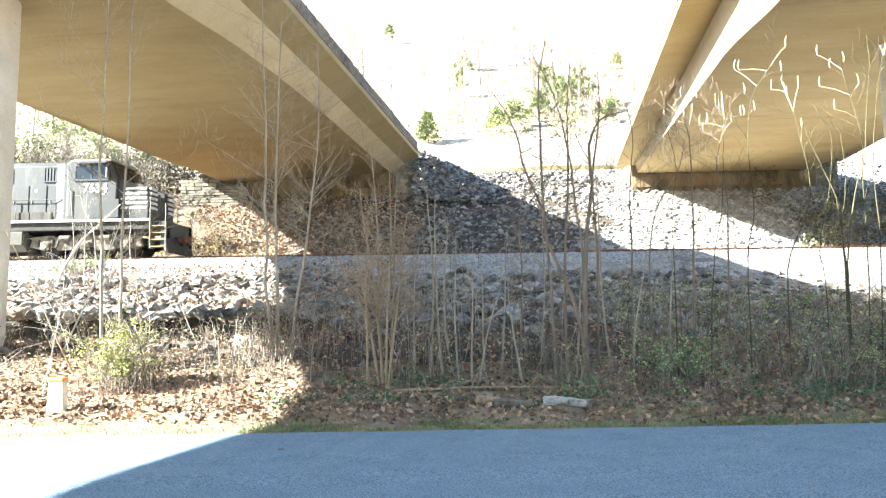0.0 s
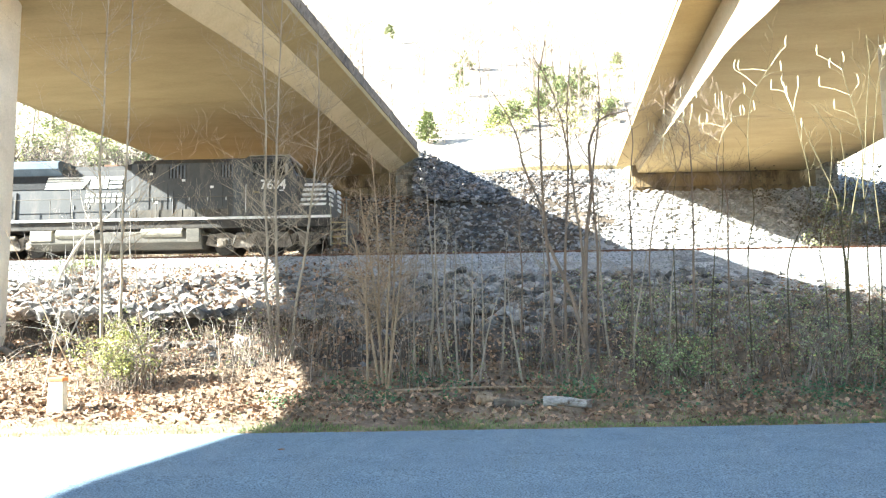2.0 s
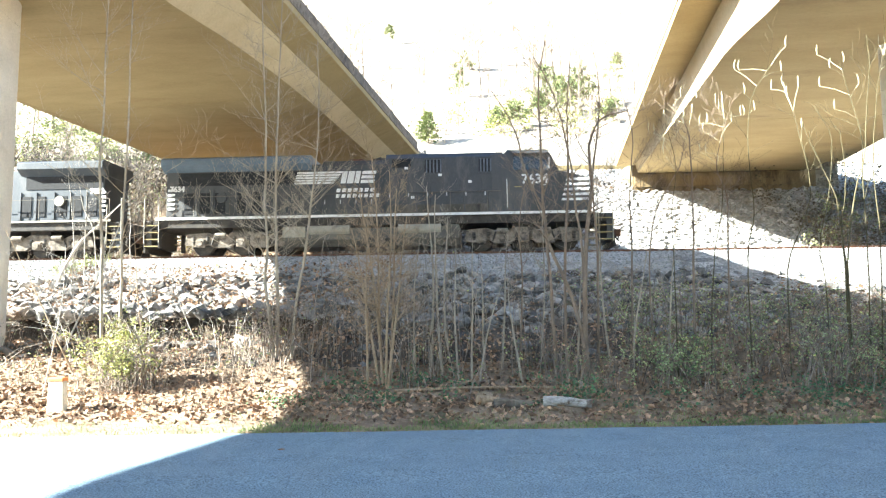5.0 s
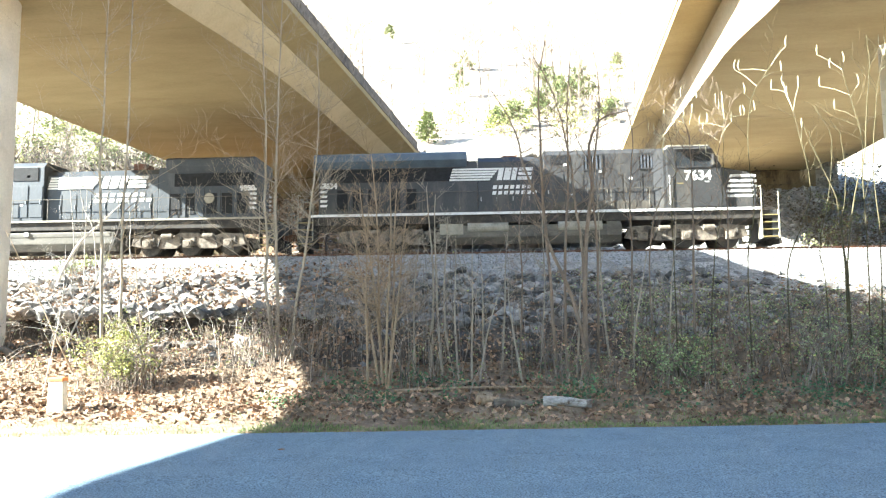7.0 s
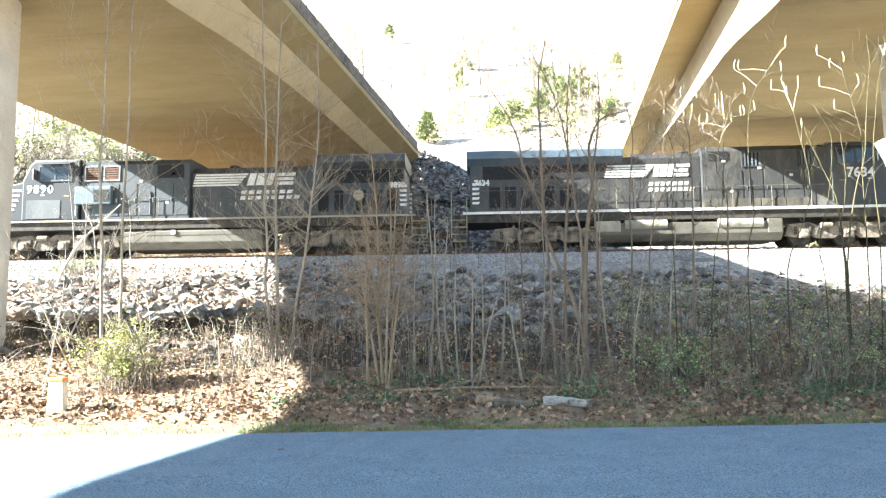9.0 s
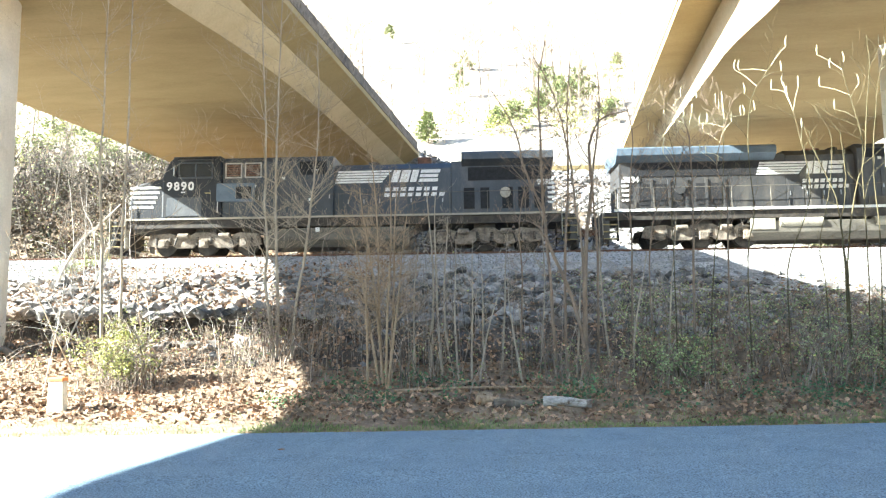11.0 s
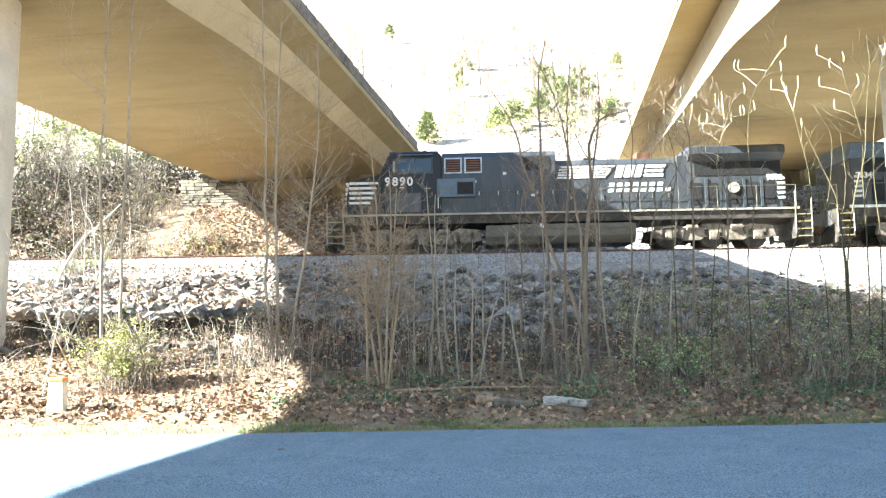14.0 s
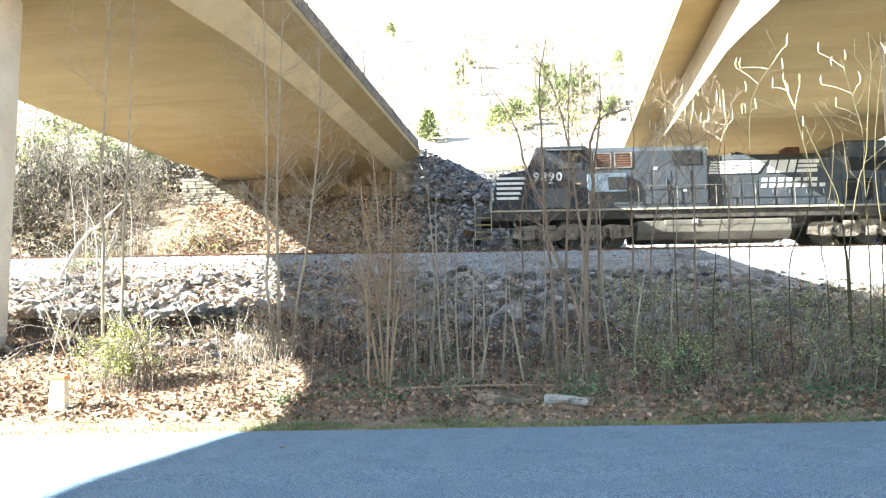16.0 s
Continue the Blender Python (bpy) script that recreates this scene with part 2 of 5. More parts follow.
def bridge(name, label, soffit_y, soffit_z, cross, left, right, deck_edge, root_z, edge_z, tilt, parapet, web_in, pier_lat, pier_y, pier_r, stuff, joints):
    """left, right: the soffit's edges; deck_edge: the deck's two edges; edge_z: underside at the right edge; tilt: fall of the deck per metre to the left."""
    top = empty(name)
    tagged(top, label, "bridge")
    ys = sorted(set([-70, -40, -20, -10, 0] + list(np.arange(2, 48.3, 1.5)) + [48.3]))
    dl, dr = deck_edge

    def fall(lat):
        return (lat - dr) * tilt
    rows = []
    for y in ys:
        z = float(np.interp(y, soffit_y, soffit_z))
        rows.append((y, [(left, z + cross * (right - left)), (right, z), (right + web_in, root_z + fall(right)), (left - web_in, root_z + fall(left))]))
    loft(rows, stuff, "box_girder", top)
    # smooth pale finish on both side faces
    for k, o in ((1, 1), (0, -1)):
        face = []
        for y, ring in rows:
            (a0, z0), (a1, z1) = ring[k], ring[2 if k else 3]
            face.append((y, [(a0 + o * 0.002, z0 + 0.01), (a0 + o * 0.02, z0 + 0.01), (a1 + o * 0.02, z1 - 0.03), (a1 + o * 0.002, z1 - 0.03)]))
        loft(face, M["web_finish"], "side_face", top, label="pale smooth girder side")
    slab = [(y, [(dl, edge_z + fall(dl)), (left - web_in - 0.01, root_z + fall(left) - 0.02), (right + web_in + 0.01, root_z + fall(right) - 0.02), (dr, edge_z), (dr, edge_z + 0.28), (dl, edge_z + 0.28 + fall(dl))]) for y in ys]
    loft(slab, stuff, "deck_slab", top)
    # pour joints across the underside
    for yj in joints:
        seam = []
        for y in (yj, yj + 0.05):
            z = float(np.interp(y, soffit_y, soffit_z))
            zl = z + cross * (right - left)
            seam.append((y, [(left + 0.05, zl - 0.012), (right - 0.05, z - 0.012), (right - 0.05, z + 0.02), (left + 0.05, zl + 0.02)]))
        loft(seam, stuff, "pour_joint", top)
    for side, lat in ((-1, dl), (1, dr)):
        y = -20.0
        while y < 48.0:
            ln = 1.75
            z0 = edge_z + fall(lat) + 0.27
            j = random.uniform(-0.05, 0.05)
            o = side * 0.03
            ring = [(lat + o, z0), (lat + o, z0 + parapet * 0.3), (lat - side * 0.06, z0 + parapet * 0.36), (lat - side * 0.06 , z0 + parapet + j), (lat - side * 0.32, z0 + parapet + j), (lat - side * 0.42, z0)]
            loft([(y, ring), (min(48.25, y + ln - 0.07), ring)], M["grey_concrete"], "parapet_panel", top)
            y += ln
    # pier: a tall round-ended column
    bm = bmesh.new()
    c = at_bridge(pier_lat, pier_y, 0)
    zt = float(np.interp(pier_y, soffit_y, soffit_z)) - 0.15 + cross * (right - pier_lat) + 0.3
    zg = ground_z(c.x, c.y) - 0.6
    tube(bm, (c.x, c.y, zg), (c.x, c.y, zt), pier_r, pier_r, 40)
    part("pier", bm, M["pale_concrete"], top, "tall round pale concrete pier", smooth=False)
    return top


left_bridge = bridge("highway_bridge", "tan concrete box-girder highway bridge with weathered grey parapet",
                     [-20, 0, 12, 16, 19.5, 21.5, 23.9, 28, 32.9, 42, 48.3], [11.8, 11.8, 11.5, 11.1, 11.12, 11.31, 11.56, 11.76, 11.87, 11.79, 11.76], -0.036,
                     -23.35, -11.4, (-26.75, -9.4), 12.45, 12.9, 0.0144, 0.7, 1.0, -16.46, 18.7, 1.1, M["concrete"], (22.0, 31.0))
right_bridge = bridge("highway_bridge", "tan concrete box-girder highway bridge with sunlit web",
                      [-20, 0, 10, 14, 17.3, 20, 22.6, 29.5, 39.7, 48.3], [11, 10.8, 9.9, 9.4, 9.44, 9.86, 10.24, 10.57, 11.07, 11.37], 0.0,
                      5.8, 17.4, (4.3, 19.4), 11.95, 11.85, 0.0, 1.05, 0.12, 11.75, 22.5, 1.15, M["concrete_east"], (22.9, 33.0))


# ---- more materials ----
def paint(name, c, rough=0.4, dust=(0.2, 0.17, 0.13), amount=0.6, metal=0.0):
    return mat(name, c, tuple(v * 1.35 for v in c), 0.8, rough, 0.12, 30, metal=metal, stain=tuple(v * 0.85 + d * 0.12 for v, d in zip(c, dust)), stain_scale=0.9,
               stain_at=amount, stretch=(1, 1, 0.35), spec=0.55, bumpd=0.004)


M["black"] = paint("black_paint", (0.033, 0.033, 0.034), 0.55, dust=(0.42, 0.37, 0.29), amount=0.5)
# faded black, with the blue of reflected skylight mixed into its base
M["black_old"] = paint("faded_sky_tinted_black", (0.033, 0.039, 0.047), 0.5, dust=(0.36, 0.34, 0.31), amount=0.5)
M["cab_black"] = mat("deep_black_paint", (0.01, 0.011, 0.014), (0.018, 0.02, 0.025), 0.8, 0.5, 0.1, 30, stain=(0.026, 0.025, 0.024), stain_scale=1.1, stain_at=0.58, stretch=(1, 1, 0.35), bumpd=0.004)
M["white"] = mat("white_paint", (0.62, 0.61, 0.58), (0.74, 0.73, 0.7), 2.0, 0.5, 0.1, 30, stain=(0.4, 0.37, 0.32), stain_scale=2.0, stain_at=0.62)
M["cream"] = mat("cream_paint", (0.26, 0.24, 0.19), (0.38, 0.35, 0.28), 2.0, 0.6, 0.2, 30, stain=(0.15, 0.13, 0.1), stain_scale=1.5, stain_at=0.55)
M["grime"] = mat("grimy_steel", (0.025, 0.022, 0.019), (0.065, 0.055, 0.045), 3.0, 0.75, 0.5, 25, stain=(0.1, 0.08, 0.06), stain_scale=1.6, stain_at=0.55)
M["truck"] = mat("dusty_cast_steel", (0.075, 0.062, 0.048), (0.27, 0.225, 0.175), 3.0, 0.85, 0.5, 25, stain=(0.04, 0.035, 0.03), stain_scale=1.6, stain_at=0.56)
M["tank"] = mat("dusty_grey_tank", (0.085, 0.077, 0.063), (0.15, 0.135, 0.108), 1.2, 0.7, 0.2, 25, stain=(0.04, 0.035, 0.028), stain_scale=0.9, stain_at=0.55, stretch=(0.4, 1, 1.5))
M["dusty"] = mat("dust_caked_paint", (0.05, 0.045, 0.036), (0.12, 0.105, 0.085), 1.4, 0.8, 0.2, 25, stain=(0.035, 0.03, 0.026), stain_scale=1.3, stain_at=0.55, stretch=(1, 1, 0.4))
M["dark"] = mat("dark_screen", (0.008, 0.008, 0.009), (0.02, 0.02, 0.022), 6, 0.8, 0.3, 60)
M["steel"] = mat("worn_steel", (0.3, 0.29, 0.28), (0.5, 0.49, 0.47), 3.0, 0.35, 0.1, 30, metal=0.9)
# blue-grey for the equipment box, and for sky reflection painted on the wing
M["blue_grey"] = mat("blue_grey_sky_sheen_panel", (0.075, 0.105, 0.14), (0.115, 0.15, 0.19), 1.5, 0.5, 0.1, 30, stain=(0.12, 0.14, 0.17), stain_at=0.6)
M["louver_grey"] = mat("grey_louver_paint", (0.07, 0.08, 0.095), (0.12, 0.13, 0.15), 3, 0.6, 0.1, 30)
M["yellow"] = mat("worn_yellow_paint", (0.24, 0.19, 0.08), (0.34, 0.27, 0.12), 3, 0.6, 0.2, 30)
M["wood_tie"] = mat("creosoted_wood", (0.06, 0.045, 0.035), (0.13, 0.1, 0.08), 3, 0.9, 0.6, 30, stretch=(4, 0.4, 1))
glass = bpy.data.materials.new("cab_glass")
glass.use_nodes = True
gp = glass.node_tree.nodes["Principled BSDF"]
gp.inputs["Base Color"].default_value, gp.inputs["Roughness"].default_value = (0.05, 0.058, 0.066, 1), 0.05
gp.inputs["Transmission Weight"].default_value, gp.inputs["IOR"].default_value = 0.35, 1.5
M["glass"] = glass


def lettering(text, size, material, parent, where, name="road_number", label="", spread=1.0):
    cu = bpy.data.curves.new(name, "FONT")
    cu.body, cu.size, cu.extrude, cu.align_x, cu.align_y, cu.offset = text, size, 0.006, "CENTER", "CENTER", 0.016
    cu.space_character = spread
    tmp = new("lettering_curve", cu)
    tmp.data.resolution_u = 3
    me = bpy.data.meshes.new_from_object(tmp.evaluated_get(bpy.context.evaluated_depsgraph_get()))
    bpy.data.objects.remove(tmp)
    me.materials.clear()
    me.materials.append(material)
    ob = new(name, me)
    ob.parent = parent
    ob.matrix_basis = where
    if label:
        ob["label"] = label
    return ob


def slant(bm, x0, x1, z0, z1, lean, y0, y1):
    prism(bm, [(x0, z0), (x1, z0), (x1 + lean, z1), (x0 + lean, z1)], "y", y0, y1)


def locomotive(number, old, label):
    """x forward from 0 at the front pilot to -22 at the rear; z from the rail head; y to its left."""
    e = empty("diesel_locomotive")
    tagged(e, label, "locomotive", "locomotives of the train")
    P = M["black_old"] if old else M["black"]
    hood_lo = 4.28 if old else 4.5
    tall_end = -10.6 if old else -10.8
    low_end = -16.2 if old else -13.9
    HW = 1.14
    cf = 0.0 if old else -0.35
    nf = 0.42 if old else 0.0
    tail = 0.0 if old else -0.35
    part("frame", box(-21.9 + tail, -0.55 + nf, -1.42, 1.42, 1.28, 1.66, 0.03), M["grime"], e, "grimy black underframe")
    part("walkway", box(-21.5 + tail, -1.0 + nf, -1.5, 1.5, 1.66, 1.74, 0.01), M["grime"], e)
    for s in (-1, 1):
        part("sill_stripe", box(-21.5 + tail, -1.0 + nf, min(s * 1.5, s * 1.525), max(s * 1.5, s * 1.525), 1.67, 1.76 if old else 1.79), M["cream"] if old else M["white"], e, "white reflective sill stripe")
    # nose and cab
    bm = bmesh.new()
    prism(bm, [(-1.2 + nf, 1.74), (-1.15 + nf, 2.6), (-1.3 + nf, 3.3), (-1.5 + nf, 3.45), (-2.5 + cf, 3.75), (-2.5 + cf, 1.74)], "y", -1.36, 1.36, 0.07)
    nose = part("nose", bm, M["cab_black"] if old else P, e)
    part("nose_door", box(-1.19 + nf, -1.12 + nf, -0.95, -0.3, 1.85, 3.1, 0.02), P, nose)
    part("headlight", box(-1.32 + nf, -1.2 + nf, -0.3, 0.3, 3.05, 3.28, 0.03), M["white"], nose, "paired white nose headlights")
    bm = bmesh.new()
    prism(bm, [(-2.35 + cf, 1.74), (-2.35 + cf, 3.72), (-2.72 + cf, 4.52), (-2.95 + cf, 4.7), (-5.05, 4.7), (-5.25, 4.55), (-5.25, 1.74)], "y", -1.5, 1.5, 0.08)
    cab = part("cab", bm, M["cab_black"] if old else P, e, "wide-nosed crew cab")
    part("cab_roof", box(-5.1, -2.75 + cf, -1.25, 1.25, 4.66, 4.8, 0.06), M["cream"] if not old else P, cab)
    for y0, y1 in ((-1.25, -0.12), (0.12, 1.25)):
        bm = bmesh.new()
        slant(bm, -2.42 + cf, -2.37 + cf, 3.86, 4.46, -0.275, y0, y1)
        part("windshield", bm, M["glass"], cab)
    for s in (-1, 1):
        ya, yb = sorted((s * 1.49, s * 1.535))
        yc, yd = sorted((s * 1.49, s * 1.52))
        bm = bmesh.new()
        for a, b, c, d in ((-4.85, -3.15, 3.66, 3.74), (-4.85, -3.15, 4.38, 4.46), (-4.85, -4.78, 3.74, 4.38), (-3.22, -3.15, 3.74, 4.38), (-4.03, -3.97, 3.74, 4.38)):
            add_box(bm, a, b, ya, yb, c, d)
        frame_part = part("side_window_frame", bm, P, cab)
        part("window_pane", box(-4.78, -4.03, yc, yd, 3.74, 4.38), M["glass"], frame_part)
        part("window_pane", box(-3.97, -3.22, yc, yd, 3.74, 4.38), M["glass"], frame_part)
        bm = bmesh.new()
        y0, y1 = sorted((s * 1.5, s * 1.78))
        prism(bm, [(s * 1.5, 4.55), (s * 1.78, 4.46), (s * 1.78, 4.48), (s * 1.5, 4.6)], "x", -4.85, -3.2)
        part("sun_visor", bm, P, cab)
        y0, y1 = sorted((s * 1.5, s * 1.75))
        part("mirror", box(-3.06 + cf * 0.3, -3.0 + cf * 0.3, y0, y1, 3.75, 4.25, 0.01), M["steel"], cab)
        # grab irons and small marks on the cab side
        bm = bmesh.new()
        path_tube(bm, [(-5.1, s * 1.5, 2.0), (-5.1, s * 1.57, 2.0), (-5.1, s * 1.57, 3.3), (-5.1, s * 1.5, 3.3)], 0.018)
        part("grab_rail", bm, M["white"], cab)
        y0, y1 = sorted((s * 1.5, s * 1.512))
        part("builder_plate", box(-3.5, -3.3, y0, y1, 2.98, 3.03), M["white"], cab)
        part("cab_plate", box(-4.75, -4.45, y0, y1, 2.92, 2.97), M["yellow"], cab)
        y0, y1 = sorted((s * 1.5, s * 1.518))
        part("cab_door_panel", box(-4.3, -2.6, y0, y1, 1.85, 2.75, 0.008), P, cab)
        ang = 0 if s < 0 else 180
        lettering(number, 0.56 if old else 0.62, M["white"], cab, pose(-3.25 if old else -3.8, s * 1.508, 3.28, 90, 0, ang), label="white road number", spread=1.25 if old else 1.0)
        # nose stripes: five swept white bars
        for k in range(5):
            bm = bmesh.new()
            z = 2.28 + k * 0.235
            y0, y1 = sorted((s * 1.362, s * 1.374))
            w0 = -2.35 + nf * 0.6 + (0.09 * (k - 2) if old else 0.06 * (4 - k)) * -1
            prism(bm, [(w0, z), (-1.32 + nf, z), (-1.27 + nf, z + 0.115), (w0 + 0.05, z + 0.115)], "y", y0, y1)
            part("nose_stripe", bm, M["white"], nose, "white swept nose stripe")
            part("front_stripe", box(-1.2 + nf, -1.105 + nf - 0.02 * (k > 3), *sorted((s * 0.62, s * 1.3)), z, z + 0.115), M["white"], nose)
    # tall equipment cabinet behind the cab
    bm = bmesh.new()
    prism(bm, [(-1.36, 1.74), (-1.36, 4.45), (-1.15, 4.68), (1.15, 4.68), (1.36, 4.45), (1.36, 1.74)], "x", tall_end, -5.26, 0.025)
    tall = part("equipment_cabinet", bm, P, e)
    louvers = ((-6.15, -5.45), (-7.1, -6.4)) if old else ((-6.4, -5.65), (-8.95, -8.15))
    for s in (-1, 1):
        y0, y1 = sorted((s * 1.36, s * 1.40))
        ys, ye = sorted((s * 1.362, s * 1.372))
        for a, b in louvers:
            bm = bmesh.new()
            for q in ((a - 0.06, b + 0.06, 3.66, 3.72), (a - 0.06, b + 0.06, 4.34, 4.4), (a - 0.06, a, 3.72, 4.34), (b, b + 0.06, 3.72, 4.34)):
                add_box(bm, q[0], q[1], y0, y1, q[2], q[3])
            lv = part("louver", bm, M["steel"] if old else P, tall)
            part("louver_backing", box(a, b, ys, ye, 3.72, 4.34), M["dark"], lv)
            for k in range(5):
                if old:
                    part("slat", box(a, b, *sorted((s * 1.374, s * 1.392)), 3.76 + k * 0.115, 3.82 + k * 0.115), M["rail"], lv)
                else:
                    xx = a + 0.06 + k * (b - a - 0.1) / 4.2
                    part("slat", box(xx, xx + 0.07, *sorted((s * 1.374, s * 1.392)), 3.72, 4.34), M["louver_grey"], lv)
        # cabinet doors with recessed seams, latches and hinges
        x = -5.35
        while x > tall_end + 0.5:
            w = min(0.86, x - tall_end - 0.06)
            d = part("cabinet_door", box(x - w, x - 0.045, *sorted((s * 1.36, s * 1.384)), 1.95, 3.5, 0.008), P, tall)
            part("latch", box(x - w + 0.07, x - w + 0.12, *sorted((s * 1.385, s * 1.405)), 2.6, 2.78), M["steel"], d)
            x -= 0.9
        for xm, zm in ((-6.9, 3.2), (-8.3, 3.55), (-9.6, 2.5), (-9.9, 3.9)):
            part("warning_decal", box(xm, xm + 0.16, *sorted((s * 1.385, s * 1.39)), zm, zm + 0.12), M["white"], tall)
        for xm in (-8.7,):
            bm = bmesh.new()
            tube(bm, (xm, s * 1.41, 1.95), (xm, s * 1.41, 3.1), 0.022, 0.022, 6)
            part("conduit", bm, P, tall)
    if old:
        for s in (-1, 1):
            bx = part("air_conditioner_box", box(-6.85, -5.05, *sorted((s * 1.36, s * 1.62)), 2.5, 3.38, 0.04), M["blue_grey"], tall, "blue-grey equipment box with grille")
            part("grille", box(-6.75, -6.0, *sorted((s * 1.60, s * 1.635)), 2.62, 3.2), M["dark"], bx)
            part("intake_screen", box(-10.3, -9.0, *sorted((s * 1.36, s * 1.39)), 3.75, 4.4, 0.01), M["dark"], tall)
    else:
        for s in (-1, 1):
            x = -5.95
            while x > tall_end + 0.3:
                part("skirt_panel", box(max(tall_end + 0.03, x - 1.1), x - 0.03, *sorted((s * 1.37, s * 1.405)), 1.75, 2.2, 0.01), M["dusty"], tall, "tan dusty skirt panel")
                x -= 1.13
            bm = bmesh.new()
            prism(bm, [(-5.85, s * 1.3), (-5.85, s * 1.37), (-5.35, s * 1.49), (-5.2, s * 1.49), (-5.2, s * 1.3)], "z", 1.76, 4.52)
            part("corner_panel", bm, P, cab, "slanted corner panel behind the cab")
            part("intake_screen", box(-10.5, -9.6, *sorted((s * 1.36, s * 1.39)), 4.0, 4.4, 0.01), M["dark"], tall)
    # engine hood with its doors
    bm = bmesh.new()
    prism(bm, [(-HW, 1.74), (-HW, hood_lo - 0.28), (-HW + 0.3, hood_lo), (HW - 0.3, hood_lo), (HW, hood_lo - 0.28), (HW, 1.74)], "x", low_end, tall_end - 0.01, 0.02)
    hood = part("engine_hood", bm, P, e)
    for s in (-1, 1):
        x = tall_end - 0.06
        while x > low_end + 0.4:
            w = min(0.72, x - low_end - 0.04)
            d = part("hood_door", box(x - w, x - 0.035, *sorted((s * HW, s * (HW + 0.022))), 1.85, 3.05, 0.007), P, hood)
            part("latch", box(x - w + 0.06, x - w + 0.1, *sorted((s * (HW + 0.022), s * (HW + 0.045))), 2.35, 2.55), M["steel"], d)
            x -= 0.75
    # radiator section with overhanging wings
    bm = bmesh.new()
    prism(bm, [(-HW, 1.74), (-HW, 4.3), (HW, 4.3), (HW, 1.74)], "x", -21.15 + tail + nf * 0.5, low_end - 0.01, 0.02)
    rad = part("radiator_cab", bm, P, e)
    bm = bmesh.new()
    prism(bm, [(-1.5, 4.3), (-1.5, 4.62), (-1.3, 4.72), (1.3, 4.72), (1.5, 4.62), (1.5, 4.3), (1.1, 4.0), (-1.1, 4.0)], "x", -21.3 + tail + nf * 0.7, low_end - 0.5, 0.02)
    # on the newer engine the sky's reflection is painted in as blue-grey
    wing = part("radiator_wing", bm, M["blue_grey"] if not old else P, e, "overhanging radiator wing")
    for s in (-1, 1):
        part("radiator_screen", box(-20.9, low_end - 0.8, *sorted((s * HW, s * (HW + 0.03))), 3.35, 3.98), M["dark"], rad)
        for k, xx in enumerate((-20.6, -19.85, -19.1, -18.0, -17.3)):
            sc = part("filter_screen", box(xx, xx + 0.5, *sorted((s * HW, s * (HW + 0.03))), 2.0, 3.0), M["dark"], rad)
        for xx in (-20.1, -19.3, -18.5, -17.6, -16.8):
            part("frame_bar", box(xx + 0.02, xx + 0.14, *sorted((s * HW, s * (HW + 0.05))), 1.85, 3.2), P, rad)
        bm = bmesh.new()
        tube(bm, (-18.75, s * HW, 2.75), (-18.75, s * (HW + 0.12), 2.75), 0.25, 0.25, 18)
        fan = part("blower_housing", bm, M["cream"] if old else P, rad)
        for k in range(5):
            bm = bmesh.new()
            z = 2.2 + k * 0.225
            prism(bm, [(-21.05 + tail, z), (-20.75 + tail, z), (-20.7 + tail, z + 0.11), (-21.05 + tail, z + 0.11)], "y", *sorted((s * (HW + 0.03), s * (HW + 0.055))))
            part("end_stripe", bm, M["white"], rad)
        lettering(number, 0.36, M["white"], rad, pose(-20.6 + tail, s * (HW + 0.045), 3.2, 90, 0, 0 if s < 0 else 180), label="small white road number")
    # painted emblem: swept bars, a dark gap and two blocks, with two lines beneath
    for s in (-1, 1):
        y0, y1 = sorted((s * (HW - 0.01), s * (HW + 0.036)))
        flip = 1 if s < 0 else -1
        mid = -13.2 if not old else -13.05
        wide = 1.0 if not old else 1.38
        for k in range(5):
            bm = bmesh.new()
            z = 3.34 + k * 0.125
            a, b = mid - flip * (2.05 if not old else 2.4), mid - flip * 0.15
            lean = flip * 0.035
            prism(bm, [(a + lean * k, z), (b + lean * k * 3, z), (b + lean * (k * 3 + 2), z + 0.085), (a + lean * (k + 1), z + 0.085)], "y", y0, y1)
            part("emblem_bar", bm, M["white"], rad if mid < low_end else hood, "white emblem bar")
        for a, w, z0, z1, lean in ((0.2, 0.24, 0.0, 0.58, 0.12), (0.5, 0.3, 0.0, 0.58, 0.12), (0.86, 0.22, 0.0, 0.58, 0.12), (1.16, 0.66, 0.0, 0.15, 0.03), (1.2, 0.62, 0.22, 0.36, 0.03), (1.24, 0.66, 0.43, 0.58, 0.03)):
            bm = bmesh.new()
            c0, c1 = mid + flip * a * wide, mid + flip * (a + w) * wide
            prism(bm, [(c0, 3.34 + z0), (c1, 3.34 + z0), (c1 + flip * lean * wide, 3.34 + z1), (c0 + flip * lean * wide, 3.34 + z1)], "y", y0, y1)
            part("emblem_block", bm, M["white"], hood, "white emblem block")
        for row in (0, 1):
            for k in range(7 + row):
                bm = bmesh.new()
                z = 2.92 - row * 0.27
                c0 = mid + flip * (0.0 + 0.27 * k - 0.03 * row) * wide
                c1 = c0 + flip * 0.18 * wide
                prism(bm, [(c0, z), (c1, z), (c1 + flip * 0.04, z + 0.17), (c0 + flip * 0.04, z + 0.17)], "y", y0, y1)
                part("lettering_bar", bm, M["white"], hood, "white lettering bar")
    # roof gear
    bm = bmesh.new()
    if old:
        add_box(bm, -15.2, -14.55, -0.4, 0.4, hood_lo - 0.02, hood_lo + 0.42, 0.04)
    else:
        add_box(bm, -12.7, -12.0, -0.45, 0.45, hood_lo - 0.02, hood_lo + 0.18, 0.03)
    part("exhaust_stack", bm, M["rail"], hood, "rusty exhaust stack")
    bm = bmesh.new()
    hx = -12.6 if old else -11.5
